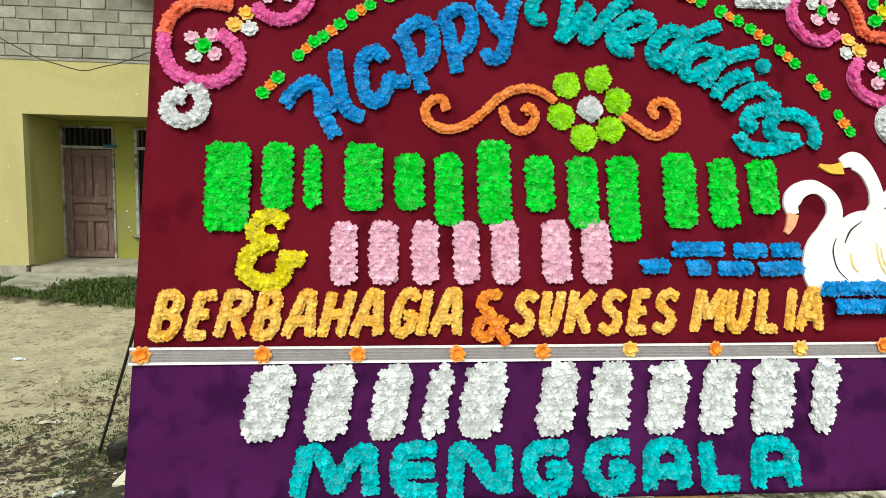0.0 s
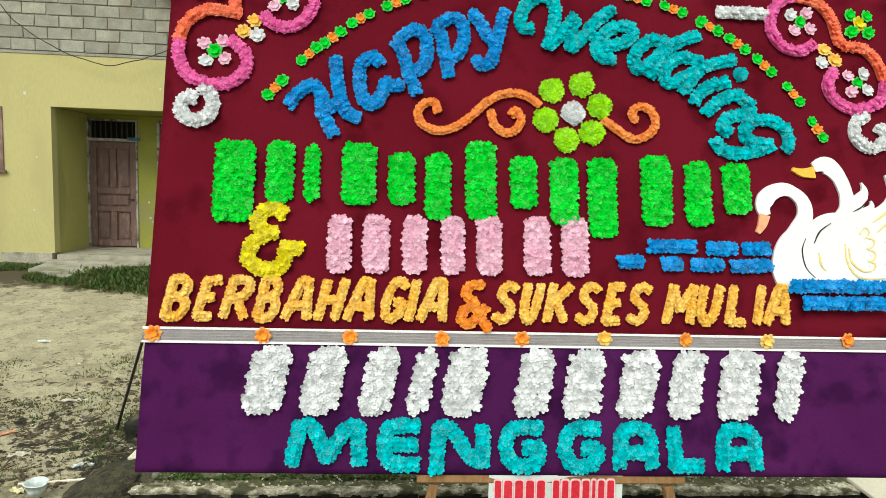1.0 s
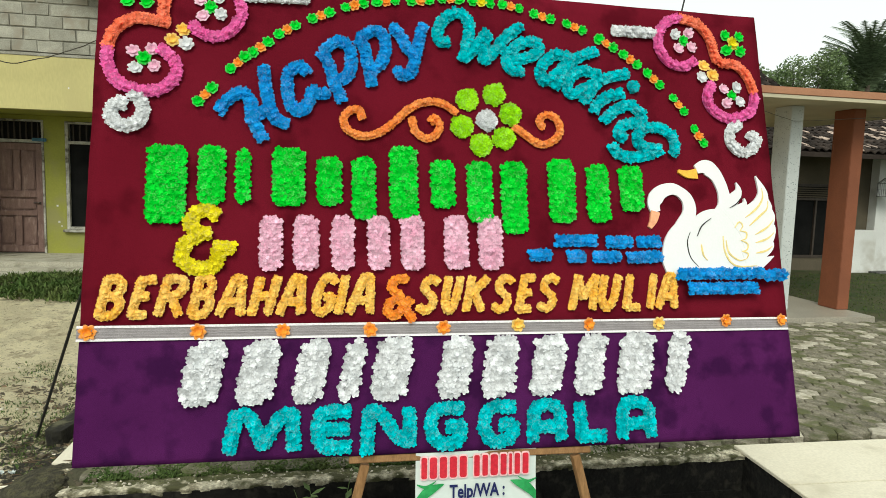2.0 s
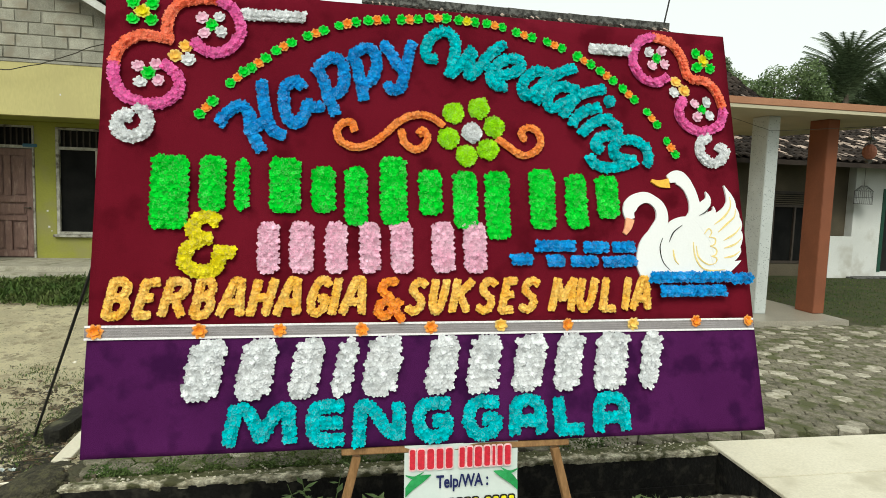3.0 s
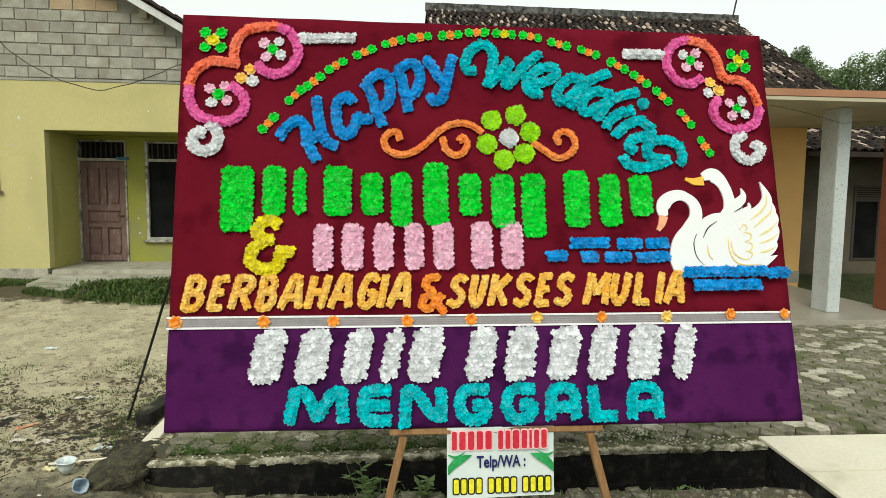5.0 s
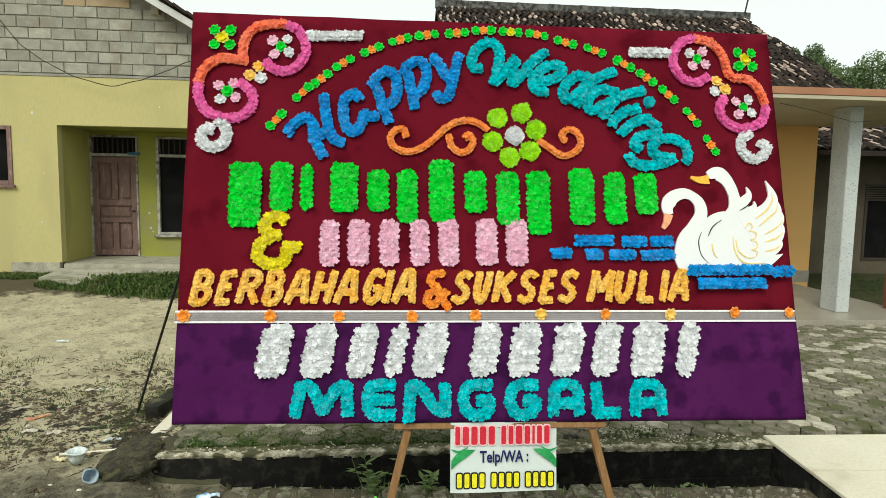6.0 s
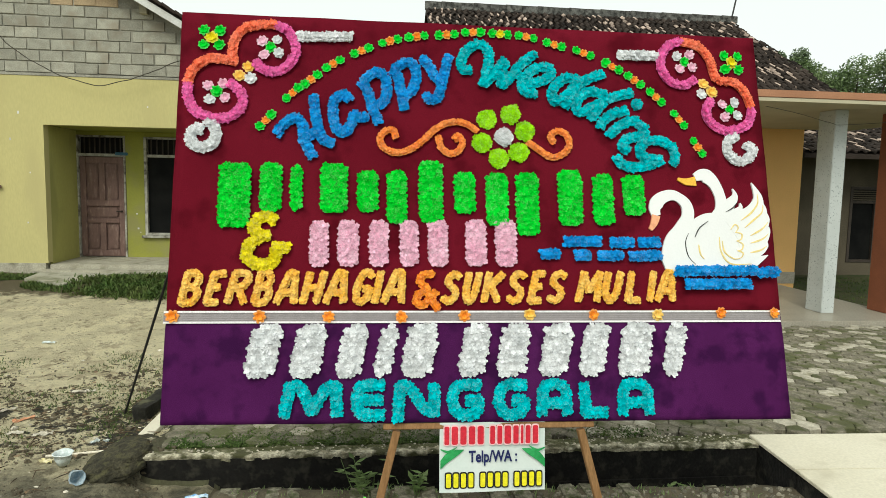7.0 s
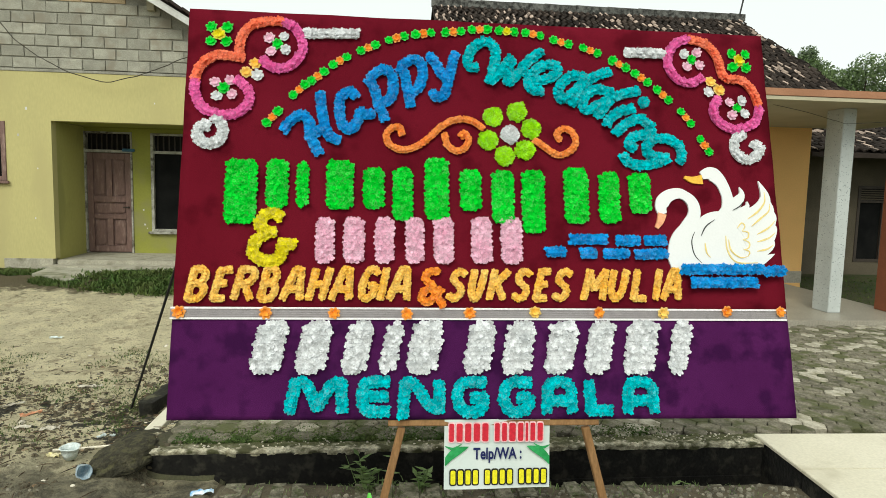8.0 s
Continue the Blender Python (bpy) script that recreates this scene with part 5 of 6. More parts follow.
def cut(line, widths, w, slot=0):
    """A flat tapered foam strip of thickness 15 mm along a line, with its top at w."""
    pts = catmull([tuple(q) for q in line], 0.012)
    n = len(pts)
    o = len(cv)
    for i, p in enumerate(pts):
        d = pts[min(i + 1, n - 1)] - pts[max(i - 1, 0)]
        side = Vector((-d.y, d.x)).normalized()
        t = i / (n - 1) * (len(widths) - 1)
        k = min(int(t), len(widths) - 2)
        half = 0.5 * (widths[k] + (widths[k + 1] - widths[k]) * (t - k))
        a, b = p + side * half, p - side * half
        cv.extend([(a.x, a.y, w), (b.x, b.y, w), (a.x, a.y, 0.001), (b.x, b.y, 0.001)])
    for i in range(n - 1):
        q = o + 4 * i
        for f in ((q, q + 1, q + 5, q + 4), (q, q + 4, q + 6, q + 2), (q + 1, q + 3, q + 7, q + 5)):
            cf.append(f)
            ci.append(slot)
    for q in (o, o + 4 * (n - 1)):
        cf.append((q, q + 1, q + 3, q + 2))
        ci.append(slot)


def mm(s):
    return [tuple(0.001 * float(k) for k in q.split(",")) for q in s.split()]


def oval(u, v, ru, rv, w):
    """A flat foam oval."""
    n, o = 48, len(cv)
    for h in (w, 0.001):
        cv.extend((u + ru * math.cos(6.2832 * k / n), v + rv * math.sin(6.2832 * k / n), h) for k in range(n))
    cf.append(tuple(range(o, o + n)))
    cf.extend((o + k, o + n + k, o + n + (k + 1) % n, o + (k + 1) % n) for k in range(n))
    ci.extend([0] * (n + 1))


oval(3.280, 1.055, 0.190, 0.195, 0.0119)
oval(3.400, 1.030, 0.150, 0.150, 0.0118)
SHEETS = [
    (0, "3330,1190 3352,1288 3342,1374 3304,1454 3245,1497 3187,1480", (0.16, 0.085, 0.070, 0.074, 0.095, 0.05)),
    (0, "3416,940 3516,938 3581,958 3634,982", (0.13, 0.10, 0.05, 0.004)),
    (0, "3330,1239 3399,1301 3446,1360 3434,1410", (0.08, 0.085, 0.055, 0.004)),
    (0, "3378,1203 3445,1253 3479,1288 3476,1317", (0.08, 0.075, 0.045, 0.006)),
    (0, "3400,1150 3546,1245 3602,1342 3565,1453", (0.12, 0.125, 0.075, 0.004)),
    (0, "3445,1110 3579,1185 3631,1262 3623,1327", (0.14, 0.115, 0.065, 0.012)),
    (0, "3449,1060 3586,1126 3649,1204 3648,1250", (0.14, 0.11, 0.055, 0.012)),
    (0, "3457,1010 3593,1066 3646,1126 3652,1164", (0.13, 0.10, 0.055, 0.012)),
    (0, "3440,965 3574,1004 3627,1040 3630,1067", (0.12, 0.085, 0.05, 0.012)),
    (0, "2916,1225 2908,1278 2952,1338 3034,1360 3108,1312 3124,1236 3085,1151 3042,1066 3036,983 3062,885", (0.055, 0.088, 0.072, 0.06, 0.074, 0.082, 0.11, 0.165, 0.215, 0.20)),
    (1, "2913,1228 2898,1178 2871,1136", (0.056, 0.044, 0.024)),
    (2, "3190,1455 3128,1450 3073,1467", (0.060, 0.044, 0.018)),
]
for k, (slot, line, widths) in enumerate(SHEETS):
    cut(mm(line), widths, 0.012 + 0.0002 * k, slot)
GOLD = ("3472,1204 3546,1255 3594,1317 3596,1379", "3493,1156 3568,1216 3616,1256 3628,1305", "3526,1105 3606,1148 3653,1195", "3522,1057 3600,1082 3648,1119", "3516,997 3584,1012 3629,1040",
        "3335,1070 3347,998 3406,956 3457,966", "3398,1143 3428,1177 3449,1155 3427,1125", "3427,1125 3468,1116 3461,1081 3429,1071", "3429,1071 3470,1050 3461,1016 3429,1008", "3429,1008 3468,993 3452,963",
        "3318,1093 3323,998 3379,926 3516,925", "3178,1044 3185,984 3208,955")
for k, line in enumerate(GOLD):
    cut(mm(line), (0.004, 0.013 if k < 5 else 0.009, 0.010 if k < 5 else 0.008, 0.003), 0.0152 + 0.0001 * k, 3)
for k, line in enumerate(("3115,1115 3092,1055 3104,972 3149,919", "3157,1092 3192,1152 3252,1195", "3376,1258 3422,1283 3457,1321")):
    cut(mm(line), (0.002, 0.006, 0.005, 0.002), 0.0166 + 0.0001 * k, 4)
cutout = mesh_object("foam_cutout", cv, cf, None, board, mats=[M["foam"], M["peach"], M["beak_gold"], M["gold"], M["sign_black"]], index=ci)
cutout["label"] = "white foam cut-out with curved outlines"

# timber legs and the iron prop, in the board's own axes
inv = board.matrix_basis.inverted()


def local(p):
    return inv @ Vector(p)


bm = bar4(bmesh.new(), local((1.22, 0.02, 0.750)), local((2.46, 0.02, 0.740)), 0.034, 0.034)
part("rail", bm, M["timber"], board, "raw timber cross rail")
for a, b in (((1.30, 0.03, 0.72), (1.115, -0.02, -0.06)), ((2.385, 0.03, 0.71), (2.60, -0.02, -0.06))):
    bm = bar4(bmesh.new(), local(a), local(b), 0.044, 0.040)
    part("leg", bm, M["timber"], board, "raw timber leg")
bm = rod(bmesh.new(), local((-1.10, 2.50, -0.02)), local((0.253, 0.60, 2.709)), 0.011)
part("prop", bm, M["black_pole"], board, "thin black iron prop")

# printed sign below the board
sign = thing("printed_sign", "white printed sign with green leaves below the board", "sign", pose(1.545, -0.035, 0.372, 84))
SW, SH = 0.62, 0.40
bm = bmesh.new()
bmesh.ops.create_grid(bm, x_segments=10, y_segments=4, size=0.5, matrix=Matrix.Translation((SW / 2, SH / 2, 0)) @ Matrix.Diagonal((SW, SH, 1, 1)))
for v in bm.verts:
    v.co.z += 0.006 * math.sin(v.co.x * 9) + 0.004 * math.cos(v.co.y * 12)
bmesh.ops.solidify(bm, geom=bm.faces[:], thickness=0.004)
part("panel", bm, M["sign_white"], sign)


def pill(name, x0, x1, y0, y1, material, z):
    """A thin plate with rounded corners."""
    bm = bmesh.new()
    r = 0.3 * min(x1 - x0, y1 - y0)
    ring = []
    for cx, cy, a0 in ((x1 - r, y1 - r, 0), (x0 + r, y1 - r, 90), (x0 + r, y0 + r, 180), (x1 - r, y0 + r, 270)):
        for k in range(4):
            a = radians(a0 + 30 * k)
            ring.append((cx + r * math.cos(a), cy + r * math.sin(a)))
    lo, hi = ([bm.verts.new((x, y, h)) for x, y in ring] for h in (z, z + 0.0015))
    bm.faces.new(hi)
    for k in range(len(ring)):
        q = (k + 1) % len(ring)
        bm.faces.new((lo[k], lo[q], hi[q], hi[k]))
    return part(name, bm, material, sign)


x = 0.02
for i, w in enumerate((0.042, 0.05, 0.05, 0.05, 0.05, 0, 0.042, 0.042, 0.052, 0.045, 0.028, 0.042, 0.045)):
    if w:
        pill("brand_shape", x, x + w - 0.002, 0.268, 0.388, M["sign_pink"], 0.010)
        pill("brand_shape", x + 0.006, x + w - 0.008, 0.276, 0.380, M["sign_red"], 0.0125)
    x += w or 0.024
x = 0.03
for i in range(14):
    if i in (4, 9):
        x += 0.026
        continue
    pill("bar", x, x + 0.042, 0.022, 0.118, M["sign_black"], 0.010)
    pill("bar", x + 0.007, x + 0.035, 0.030, 0.110, M["sign_yellow"], 0.0125)
    x += 0.0435
fc = bpy.data.curves.new("writing", "FONT")
fc.body, fc.size, fc.align_x, fc.extrude, fc.offset = "Telp/WA :", 0.092, "CENTER", 0.0008, 0.0022
fc.materials.append(M["sign_navy"])
tx = new("writing", fc)
tx.parent = sign
tx.matrix_basis = pose(SW / 2, 0.175, 0.0135) @ Matrix.Diagonal((0.72, 1, 1, 1))
for sg in (0, 1):
    for line, ws, z in ((((0.004, 0.16), (0.05, 0.205), (0.14, 0.245)), (0.05, 0.06, 0.003), 0.011), (((0.004, 0.25), (0.05, 0.235), (0.10, 0.262)), (0.006, 0.022, 0.003), 0.0125)):
        bm = bmesh.new()
        pts = catmull([(SW - x if sg else x, y) for x, y in line], 0.012)
        ring = []
        for i, p in enumerate(pts):
            t = i / (len(pts) - 1)
            h = 0.5 * (ws[0] * (1 - t) ** 1.2 + ws[1] * 2 * t * (1 - t) + ws[2] * t)
            ring.append((bm.verts.new((p.x, p.y + h, z)), bm.verts.new((p.x, p.y - h, z))))
        for (a, b), (c, d) in zip(ring, ring[1:]):
            bm.faces.new((a, b, d, c))
        part("leaf_print", bm, M["sign_green"], sign)


# ---- weeds, grass and litter ----
def blades(name, spots, material, label, category, height=(0.05, 0.14), seed=1, lean=0.5, wide=0.006):
    rng = random.Random(seed)
    v, f = [], []
    for x, y, z in spots:
        a, h = rng.uniform(0, 6.28), rng.uniform(*height)
        d = Vector((math.cos(a), math.sin(a), 0)) * h * rng.uniform(0.1, lean)
        s = Vector((-math.sin(a), math.cos(a), 0)) * wide * rng.uniform(0.7, 1.4)
        p = Vector((x, y, z))
        o = len(v)
        v += [p - s, p + s, p + d * 0.4 + Vector((0, 0, h * 0.6)) - s * 0.7, p + d * 0.4 + Vector((0, 0, h * 0.6)) + s * 0.7, p + d + Vector((0, 0, h))]
        f += [(o, o + 1, o + 3, o + 2), (o + 2, o + 3, o + 4)]
    return tagged(mesh_object(name, v, f, material), label, category, kind="stuff")


rng = random.Random(21)
spots = []
while len(spots) < 15000:
    x, y = rng.uniform(-7.5, -0.8), rng.uniform(6.3, 8.68)
    edge = 7.35 + 0.5 * noise.noise(Vector((x * 0.9, 1, 2))) - 0.55 * smoothstep(-4.0, -3.0, x)
    on_path = -4.70 < x < -3.80 + (y - 7.42) * 0.31 and y > 7.95 - (x + 4.66) * 0.62
    if y < edge or on_path or noise.noise(Vector((x * 1.6, y * 1.6, 9))) < -0.28:
        continue
    spots.append((x, y, ground_z(x, y) - 0.01))
clump = random.Random(29)
for _ in range(46):
    cx, cy = clump.uniform(-3.7, -0.9), clump.uniform(6.75, 8.3)
    for _ in range(90):
        x, y = clump.gauss(cx, 0.13), clump.gauss(cy, 0.09)
        spots.append((x, y, ground_z(x, y) + clump.uniform(0.0, 0.08)))
blades("rough_grass", spots, M["grass"], "low rough grass before the yellow house", "grass", (0.02, 0.075), 22, 1.7, 0.013)
spots = []
while len(spots) < 6500:
    x, y = rng.uniform(-4.5, -0.6), rng.uniform(1.2, 4.6)
    if noise.noise(Vector((x * 1.5, y * 1.9, 5))) < 0.02 + 0.12 * abs(y - 2.9) - 0.25 * rng.random():
        continue
    spots.append((x, y, ground_z(x, y) - 0.01))
for _ in range(1500):
    x, y = rng.gauss(-0.98, 0.12), rng.gauss(2.75, 0.38)
    spots.append((x + 0.18 * (y - 2.75), y, ground_z(x, y) - 0.01))
blades("sparse_weeds", spots, M["grass"], "sparse low weeds on the dirt", "weeds", (0.010, 0.042), 23, 1.4, 0.0055)
spots = [(rng.uniform(-0.4, 2.4), 1.36 + abs(rng.gauss(0, 0.16)), 0.098) for _ in range(9000)] + [(rng.gauss(3.2, 0.2), rng.gauss(1.50, 0.07), 0.10) for _ in range(600)]
spots += [(rng.uniform(-0.4, 9), rng.uniform(1.5, 5.5), 0.085) for _ in range(2500)]
blades("joint_grass", spots, M["grass"], "moss and short grass between the pavers", "grass", (0.006, 0.018), 24, 1.8, 0.008)
spots = [(rng.uniform(10.3, 17), rng.uniform(3.5, 11.2), ground_z(12, 6)) for _ in range(9000)]
blades("lawn_grass", spots, M["grass"], "short lawn beside the porch", "grass", (0.012, 0.035), 25, 1.8, 0.008)
spots = [(rng.gauss(1.15, 0.16), rng.gauss(0.82, 0.07), -0.06) for _ in range(520)] + [(q, ditch_y(q) - 0.02 - abs(rng.gauss(0, 0.16)), -0.04) for q in (rng.uniform(0.1, 3.9) for _ in range(700))]
blades("ditch_grass", spots, M["weed"], "green grass tufts along the ditch", "grass", (0.012, 0.048), 26, 1.2, 0.0045)


def weed(at, height, leaves, seed, label):
    g = random.Random(seed)
    t = thing("weed", label, "weed", Matrix.Translation(at), "weeds along the ditch")
    bm = bmesh.new()
    tops = []
    for k in range(4):
        a = g.uniform(0, 6.28)
        top = (0.10 * height * math.cos(a) * 3, 0.10 * height * math.sin(a) * 2, height * g.uniform(0.7, 1.0))
        rod(bm, (0, 0, 0), top, 0.005, 0.002, 5)
        tops.append(Vector(top))
    part("stem", bm, M["weed"], t)
    v, f = [], []
    for k in range(leaves):
        top = tops[k % 4]
        p = top * g.uniform(0.3, 1.0)
        a = g.uniform(0, 6.28)
        d = Vector((math.cos(a), math.sin(a), g.uniform(-0.2, 0.5))).normalized() * g.uniform(0.05, 0.10)
        s = d.cross(Vector((0, 0, 1))).normalized() * d.length * 0.22
        o = len(v)
        v += [p, p + d * 0.45 + s, p + d, p + d * 0.45 - s, p + d * 0.5 - Vector((0, 0, 0.006))]
        f += [(o, o + 1, o + 4), (o + 1, o + 2, o + 4), (o + 2, o + 3, o + 4), (o + 3, o, o + 4)]
    mesh_object("leaves", v, f, M["weed"], t)
    return t


weed((1.16, 0.96, -0.46), 0.74, 64, 1, "leafy green weed growing in the ditch")
weed((1.47, 0.82, -0.07), 0.19, 34, 2, "small green weed beside the timber leg")
weed((1.09, 0.80, -0.06), 0.20, 44, 3, "low bushy weed at the ditch edge")
weed((3.35, 0.78, -0.20), 0.22, 12, 4, "small seedling at the ditch edge")

rng = random.Random(31)


def scatter(name, count, area, size, material, label, category, flat=0.5, seed=1, patchy=False):
    g = random.Random(seed)
    v, f = [], []
    for _ in range(count):
        x, y = g.uniform(area[0], area[1]), g.uniform(area[2], area[3])
        if patchy and noise.noise(Vector((x * 1.6, y * 2.1, 3))) + 0.5 * noise.noise(Vector((x * 5, y * 6, 1))) < g.uniform(-0.1, 0.4):
            continue
        s = size * (g.uniform(0.35, 1.3) if not patchy else 0.35 + 1.5 * g.random() ** 3)
        z = ground_z(x, y) if not (x > -0.5 and y > 1.2) else 0.1
        o = len(v)
        for k in range(6):
            a = k * 1.047 + g.uniform(-0.3, 0.3)
            r = s * g.uniform(0.7, 1.1)
            v.append((x + r * math.cos(a), y + r * 0.8 * math.sin(a), z - 0.004))
        for k in range(6):
            a = k * 1.047 + g.uniform(-0.3, 0.3)
            r = s * g.uniform(0.4, 0.75)
            v.append((x + r * math.cos(a), y + r * 0.8 * math.sin(a), z + s * flat * g.uniform(0.6, 1.2)))
        f.append(tuple(o + 6 + k for k in range(6)))
        f += [(o + k, o + (k + 1) % 6, o + 6 + (k + 1) % 6, o + 6 + k) for k in range(6)]
    return tagged(mesh_object(name, v, f, material), label, category, kind="stuff")


scatter("rubble", 2000, (0.05, 4.2, 0.05, 0.72), 0.022, M["pebble"], "small grey rubble before the ditch", "rubble", 0.6, 1)
scatter("rubble", 2200, (-3.6, -0.1, 0.6, 4.2), 0.013, M["pebble"], "small stones on the dirt", "stones", 0.6, 2, True)
scatter("soil_clods", 9500, (-4.2, -0.3, 0.8, 3.8), 0.019, M["soil"], "dark soil clods on the dirt", "soil", 0.5, 3, True)
scatter("litter", 190, (-3.8, -0.5, 0.9, 4.6), 0.022, M["litter"], "pale paper scraps on the dirt", "litter", 0.12, 4)
scatter("rubble", 420, (-0.5, 4.2, 1.21, 1.44), 0.011, M["litter"], "pale crumbs on the kerb", "stones", 0.4, 5)
scatter("dry_leaves", 2000, (-4.2, -0.5, 0.9, 3.9), 0.020, mat("brown dry leaves", (0.14, 0.095, 0.055), (0.24, 0.18, 0.11), 9, 0.85, 0.2, 60, island=0.6), "brown dry leaf scraps on the dirt", "leaf litter", 0.25, 6, True)
v, f = [], []
for _ in range(650):
    x, y = rng.uniform(-3.8, -0.5), rng.gauss(2.4, 0.8)
    a, l = rng.uniform(0, 6.28), rng.uniform(0.03, 0.16)
    d, s = Vector((math.cos(a), math.sin(a), 0)) * l, Vector((-math.sin(a), math.cos(a), 0)) * 0.003
    p = Vector((x, y, ground_z(x, y) + 0.008))
    o = len(v)
    v += [p - s, p + s, p + d + s, p + d - s, p + d * 0.5 + Vector((0, 0, 0.008))]
    f += [(o, o + 1, o + 4), (o + 1, o + 2, o + 4), (o + 2, o + 3, o + 4), (o + 3, o, o + 4)]
tagged(mesh_object("twigs", v, f, M["twig"]), "dry twigs strewn on the dirt", "twigs", kind="stuff")


lump = bmesh.new()
bmesh.ops.create_icosphere(lump, subdivisions=5, radius=1.0)
for q in lump.verts:
    d = 1 + 0.16 * noise.noise(q.co * 1.5) + 0.06 * noise.noise(q.co * 5) + 0.05 * noise.noise(q.co * 14) + 0.03 * noise.noise(q.co * 30)
    q.co = Vector((q.co.x * 0.25 * d, q.co.y * 0.36 * d, max(-0.3, q.co.z) * 0.11 * d + 0.04 * q.co.x))
lump_ob = part("rough_lump", lump, mat("dark mossy earth", (0.062, 0.056, 0.034), (0.026, 0.024, 0.015), 14, 0.95, 1.0, 70, dirt=(0.085, 0.080, 0.040), dirt_scale=16, dirt_at=0.57, vary=0.4), None, smooth=True)
lump_ob.location = (-0.69, 1.36, 0.03)
tagged(lump_ob, "dark mossy lump of earth beside the kerb", "earth lump")

EDGE_STONE = mat("chipped mossy stone", (0.26, 0.24, 0.175), (0.085, 0.080, 0.052), 13, 0.92, 1.0, 45, dirt=(0.070, 0.078, 0.034), dirt_scale=9, dirt_at=0.55, vary=0.4)
edge = thing("ditch_edging", "row of rough mossy stones along the ditch", "edging", kind="structure")
g = random.Random(77)
x = 0.10
while x < 4.0:
    w = g.uniform(0.135, 0.19)
    bm = boxes((x, x + w - 0.022, ditch_y(x) - g.uniform(0.20, 0.26), ditch_y(x) + g.uniform(0.0, 0.035), -0.18, -0.025 + g.uniform(-0.018, 0.015)), bevel=0.016)
    for q in bm.verts:
        q.co += Vector((0.02 * noise.noise(q.co * 9), 0.02 * noise.noise(q.co * 9 + Vector((5, 0, 0))), 0.012 * noise.noise(q.co * 11)))
    part("stone", bm, EDGE_STONE, edge)
    x += w


def cup(at, tip, material, label, squash=(1, 1, 1)):
    t = thing("plastic_cup", label, "cup", Matrix.Translation(at) @ pose(0, 0, 0, tip, 0, 35) @ Matrix.Diagonal((*squash, 1)), "discarded cups")
    bm = bmesh.new()
    prev = None
    for r, z in ((0.0, 0.0), (0.026, 0.0), (0.034, 0.05), (0.042, 0.095), (0.046, 0.097), (0.046, 0.102), (0.040, 0.102), (0.032, 0.05), (0.024, 0.006), (0.0, 0.006)):
        ring = [bm.verts.new((r * math.cos(6.2832 * k / 20) * 1.15, r * math.sin(6.2832 * k / 20) * 1.15, z * 1.15)) for k in range(20)]
        if prev:
            for k in range(20):
                bm.faces.new((prev[k], prev[(k + 1) % 20], ring[(k + 1) % 20], ring[k]))
        prev = ring
    bmesh.ops.remove_doubles(bm, verts=bm.verts, dist=0.0001)
    for v in bm.verts:
        v.co += Vector((noise.noise(v.co * 30), noise.noise(v.co * 30 + Vector((5, 0, 0))), noise.noise(v.co * 25 + Vector((0, 5, 0))))) * 0.010 * min(1.0, v.co.z / 0.03)
    part("cup_body", bm, material, t, smooth=True)
    return t


stick = thing("stick", "thin pale dry stick lying on the dirt", "stick")
line = [Vector((-1.32, 1.50, 0)), Vector((-1.12, 1.53, 0)), Vector((-0.86, 1.52, 0))]
bm = bmesh.new()
for p, q in zip(line, line[1:]):
    rod(bm, (p.x, p.y, ground_z(p.x, p.y) + 0.016), (q.x, q.y, ground_z(q.x, q.y) + 0.016), 0.010, 0.008, 6)
part("twig_body", bm, M["litter"], stick)
cup((-1.12, 1.34, 0.01), 8, M["plastic_white"], "crushed clear plastic cup standing on the dirt", (1.35, 1.1, 0.80))
cup((-0.93, 1.07, 0.05), 84, M["plastic_blue"], "pale blue plastic cup lying on the dirt")


def sheet(name, at, w, h, material, label, seed, tilt=(0, 0, 0)):
    g = random.Random(seed)
    bm = bmesh.new()
    bmesh.ops.create_grid(bm, x_segments=6, y_segments=5, size=0.5, matrix=Matrix.Diagonal((w, h, 1, 1)))
    for q in bm.verts:
        q.co += Vector((g.uniform(-0.006, 0.006), g.uniform(-0.006, 0.006), 0.014 + g.uniform(-0.012, 0.014)))
    bmesh.ops.solidify(bm, geom=bm.faces[:], thickness=0.003)
    ob = part(name, bm, material, None)
    ob.matrix_basis = Matrix.Translation(at) @ pose(0, 0, 0, *tilt)
    return tagged(ob, label, "wrapper", "discarded wrappers")


sheet("wrapper", (-0.06, 0.92, ground_z(-0.06, 0.92)), 0.15, 0.06, mat("sky blue and white foil", (0.16, 0.45, 0.78), (0.80, 0.86, 0.88), 22, 0.3, 0.0, 90, spec=0.5), "crumpled pale blue plastic wrapper on the dirt", 2, (0, 0, 25))
sheet("wrapper", (-1.9, 2.35, ground_z(-1.9, 2.35)), 0.17, 0.05, mat("faded orange plastic", (0.55, 0.24, 0.13), (0.60, 0.36, 0.22), 20), "faded orange plastic wrapper on the dirt", 3, (0, 0, 40))
sheet("wrapper", (-1.55, 1.95, ground_z(-1.55, 1.95)), 0.14, 0.06, M["litter"], "pale paper wrapper on the dirt", 4, (0, 0, 15))
sheet("wrapper", (-1.28, 1.42, ground_z(-1.28, 1.42)), 0.10, 0.05, mat("pale yellow plastic", (0.62, 0.56, 0.28), (0.66, 0.6, 0.4), 20), "pale yellow wrapper on the dirt", 5, (0, 0, -20))
sheet("wrapper", (-2.15, 2.55, ground_z(-2.15, 2.55)), 0.17, 0.025, M["litter"], "pale splinter of wood on the dirt", 6, (0, 0, 38))
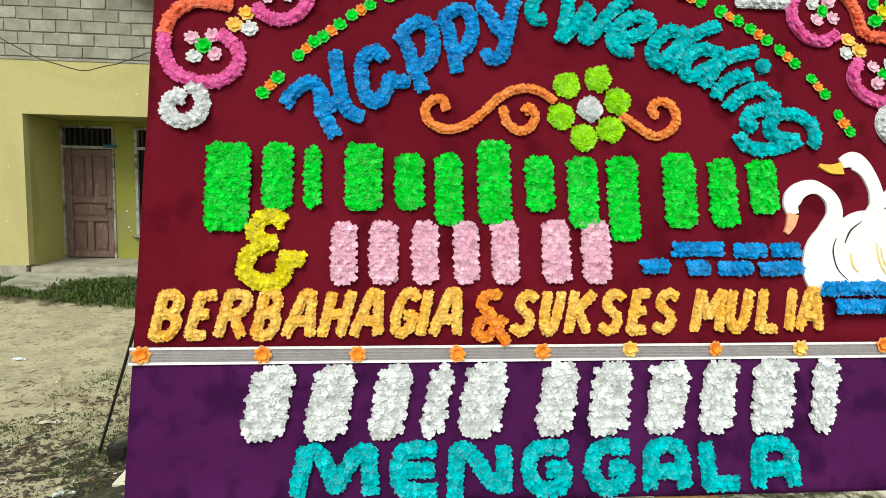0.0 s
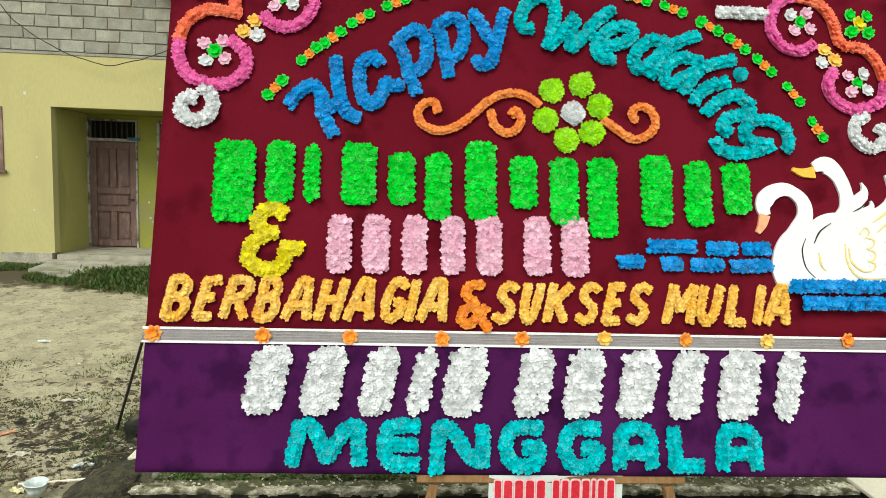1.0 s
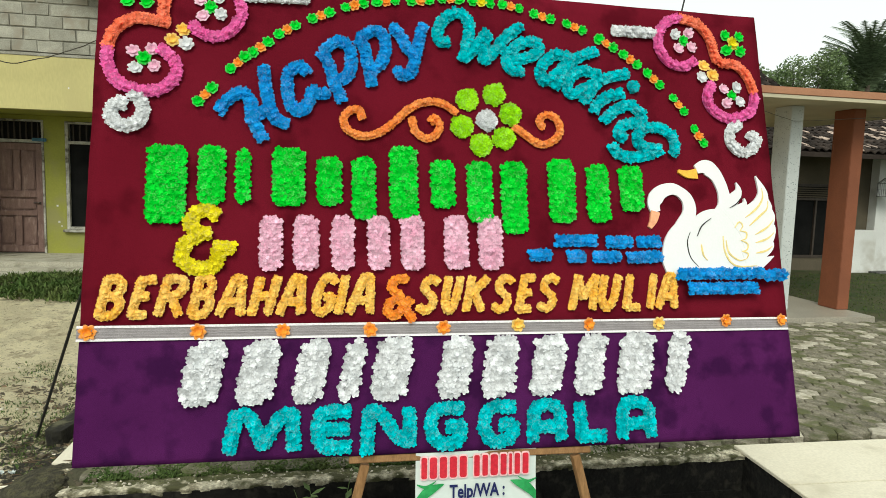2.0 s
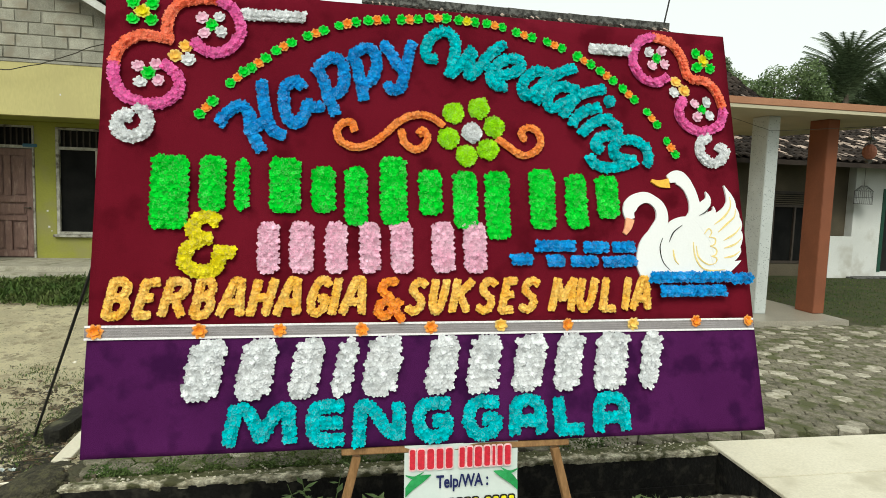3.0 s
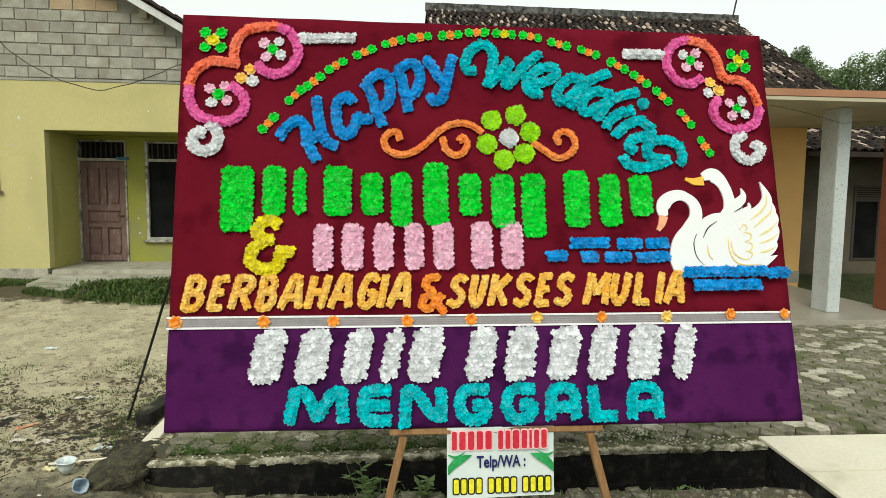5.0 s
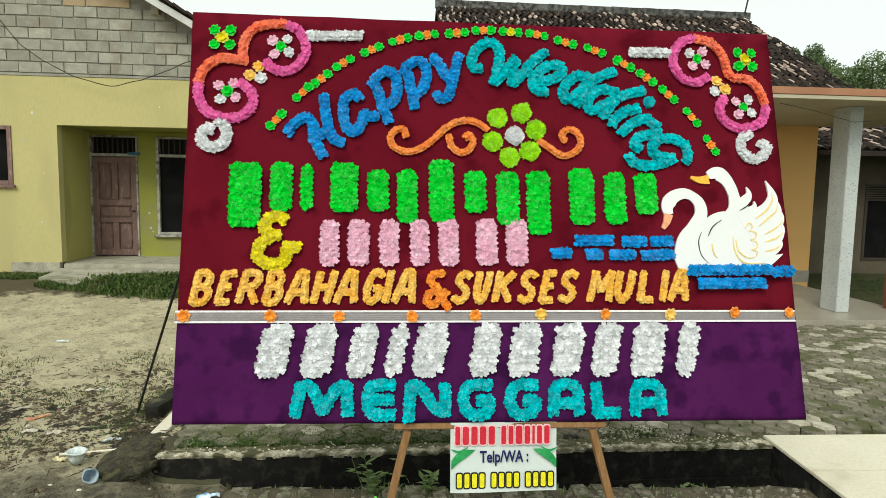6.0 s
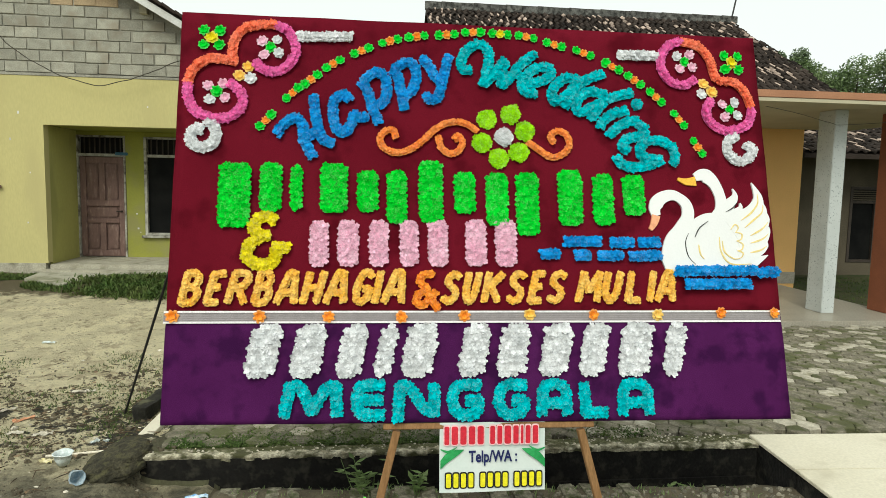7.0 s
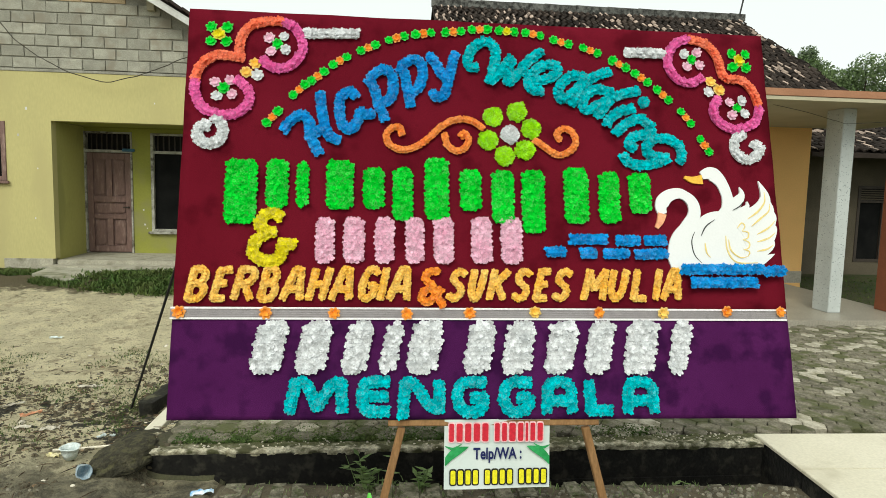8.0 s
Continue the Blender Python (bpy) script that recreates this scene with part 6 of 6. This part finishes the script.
sheet("wrapper", (-1.84, 2.08, ground_z(-1.84, 2.08)), 0.05, 0.045, M["litter"], "crumpled white paper on the dirt", 7, (0, 0, 0))
sheet("wrapper", (-1.78, 1.97, ground_z(-1.78, 1.97)), 0.13, 0.04, M["litter"], "flattened pale wrapper on the dirt", 8, (0, 0, 10))
sheet("wrapper", (-1.07, 1.77, ground_z(-1.07, 1.77)), 0.07, 0.018, M["plastic_white"], "white plastic strip on the dirt", 9, (0, 0, 40))
sheet("wrapper", (-1.00, 1.81, ground_z(-1.00, 1.81)), 0.04, 0.025, M["plastic_white"], "small white plastic scrap on the dirt", 10, (0, 0, 0))
sheet("wrapper", (-2.79, 4.74, ground_z(-2.79, 4.74)), 0.15, 0.04, M["plastic_white"], "pale plastic scrap on the trodden sand", 11, (0, 0, -5))
sheet("wrapper", (-1.72, 3.13, ground_z(-1.72, 3.13)), 0.22, 0.05, M["litter"], "pale dry husk lying on the dirt", 12, (0, 0, 8))
packet = thing("snack_packet", "crumpled green and white foil packet by the leg", "packet", pose(1.10, 0.12, -0.05, 72, 8, 10))
for nm, m_, y0, y1 in (("packet_body", "sign_white", 0.0, 0.16), ("packet_top", "packet_green", 0.161, 0.30)):
    bm = bmesh.new()
    bmesh.ops.create_grid(bm, x_segments=5, y_segments=6, size=0.5, matrix=Matrix.Translation((0, (y0 + y1) / 2, 0)) @ Matrix.Diagonal((0.085, y1 - y0, 1, 1)))
    for q in bm.verts:
        q.co.x *= 1.0 if q.co.y < 0.18 else max(0.15, 1 - (q.co.y - 0.18) / 0.14)
        q.co.z += 0.012 * math.sin(q.co.x * 60 + q.co.y * 40) + 0.01 * math.cos(q.co.y * 50)
    bmesh.ops.solidify(bm, geom=bm.faces[:], thickness=0.02)
    part(nm, bm, M[m_], packet)

# ---- pieces: gable blocks ----
def block_mesh(name, w, h, d, seed, material):
    g = random.Random(seed)
    bm = boxes((0, w, 0, d, 0, h))
    for q in bm.verts:
        q.co += Vector((g.uniform(-0.006, 0.006), 0, g.uniform(-0.006, 0.006)))
    bmesh.ops.bevel(bm, geom=[e for e in bm.edges if all(v.co.y < 0.01 for v in e.verts)], offset=0.007, segments=1, affect="EDGES")
    bmesh.ops.recalc_face_normals(bm, faces=bm.faces)
    me = bpy.data.meshes.new(name)
    bm.to_mesh(me)
    bm.free()
    me.materials.append(material)
    return me


kinds = [block_mesh("block", 0.375, 0.178, 0.04, 60 + k, M["block"]) for k in range(5)]
tans = [block_mesh("block", 0.375, 0.178, 0.04, 70 + k, M["block_tan"]) for k in range(2)]
rng = random.Random(41)
count = 0
for j in range(13):
    for i in range(14):
        x, z = -6.1 + i * 0.392 + (0.196 if j % 2 else 0) + rng.uniform(-0.012, 0.012), 3.985 + j * 0.197
        if z + 0.18 > verge_z(x + 0.38) - 0.06 or count > 290:
            continue
        tan = (j == 6 and -4.6 < x < -3.2) or rng.random() < 0.015
        ob = new("block", rng.choice(tans if tan else kinds))
        ob.parent = gable_wall
        ob.location = (x, FRONT - 0.005 - rng.uniform(0, 0.008), z + rng.uniform(-0.005, 0.005))
        count += 1

# ---- pieces: hexagonal pavers of the yard ----
paving = thing("paved_yard", "yard of worn hexagonal concrete pavers with mossy joints", "pavement", kind="structure")


def hex_mesh(r, seed, material):
    g = random.Random(seed)
    bm = bmesh.new()
    low = [bm.verts.new((r * math.cos(k * 1.0472), r * math.sin(k * 1.0472), 0)) for k in range(6)]
    up = [bm.verts.new((0.985 * r * math.cos(k * 1.0472) + g.uniform(-0.004, 0.004), 0.985 * r * math.sin(k * 1.0472) + g.uniform(-0.004, 0.004), 0.045)) for k in range(6)]
    top = [bm.verts.new((q.co.x * 0.90, q.co.y * 0.90, 0.054 + g.uniform(-0.002, 0.002))) for q in up]
    for k in range(6):
        j = (k + 1) % 6
        bm.faces.new((low[k], low[j], up[j], up[k]))
        bm.faces.new((up[k], up[j], top[j], top[k]))
    bm.faces.new(top)
    me = bpy.data.meshes.new("paver")
    bm.to_mesh(me)
    bm.free()
    me.materials.append(material)
    return me


HR = 0.106
greys = [hex_mesh(HR, 80 + k, M["paver"]) for k in range(4)]
whites = [hex_mesh(HR, 90 + k, M["paver_white"]) for k in range(4)]
rng = random.Random(51)
near, rest_v, rest_f, rest_i = 0, [], [], []
px_, py_ = 1.5 * HR * 1.018, math.sqrt(3) * HR * 1.018
for i in range(74):
    for j in range(24):
        x, y = -0.38 + i * px_, 1.47 + j * py_ + (py_ / 2 if i % 2 else 0)
        if y > 5.50 or x > 11.2 or (x > 10.1 and rng.random() < 0.5):
            continue
        white = rng.random() < (0.03 if y < 2.0 and x < 2.7 else 0.30 if y < 1.9 and x < 4.4 else 0.15 + 0.10 * smoothstep(2.5, 4.5, y))
        seen = (x > 3.7 and x < 6.2 and y < 3.9) or y < 1.6
        z = 0.052 + rng.uniform(-0.003, 0.003)
        me = rng.choice(whites if white else greys)
        if seen and near < 300:
            ob = new("paver", me)
            ob.parent = paving
            ob.matrix_basis = pose(x, y, z, rng.uniform(-0.7, 0.7), rng.uniform(-0.7, 0.7), 60 * rng.randrange(6))
            near += 1
        else:
            o = len(rest_v)
            rest_v += [(x + q.co.x, y + q.co.y, z + q.co.z) for q in me.vertices]
            for p in me.polygons:
                rest_f.append(tuple(o + k for k in p.vertices))
                rest_i.append(1 if white else 0)
rest = mesh_object("pavers", rest_v, rest_f, None, paving, mats=[M["paver"], M["paver_white"]], index=rest_i)
rest["kind"] = "stuff"
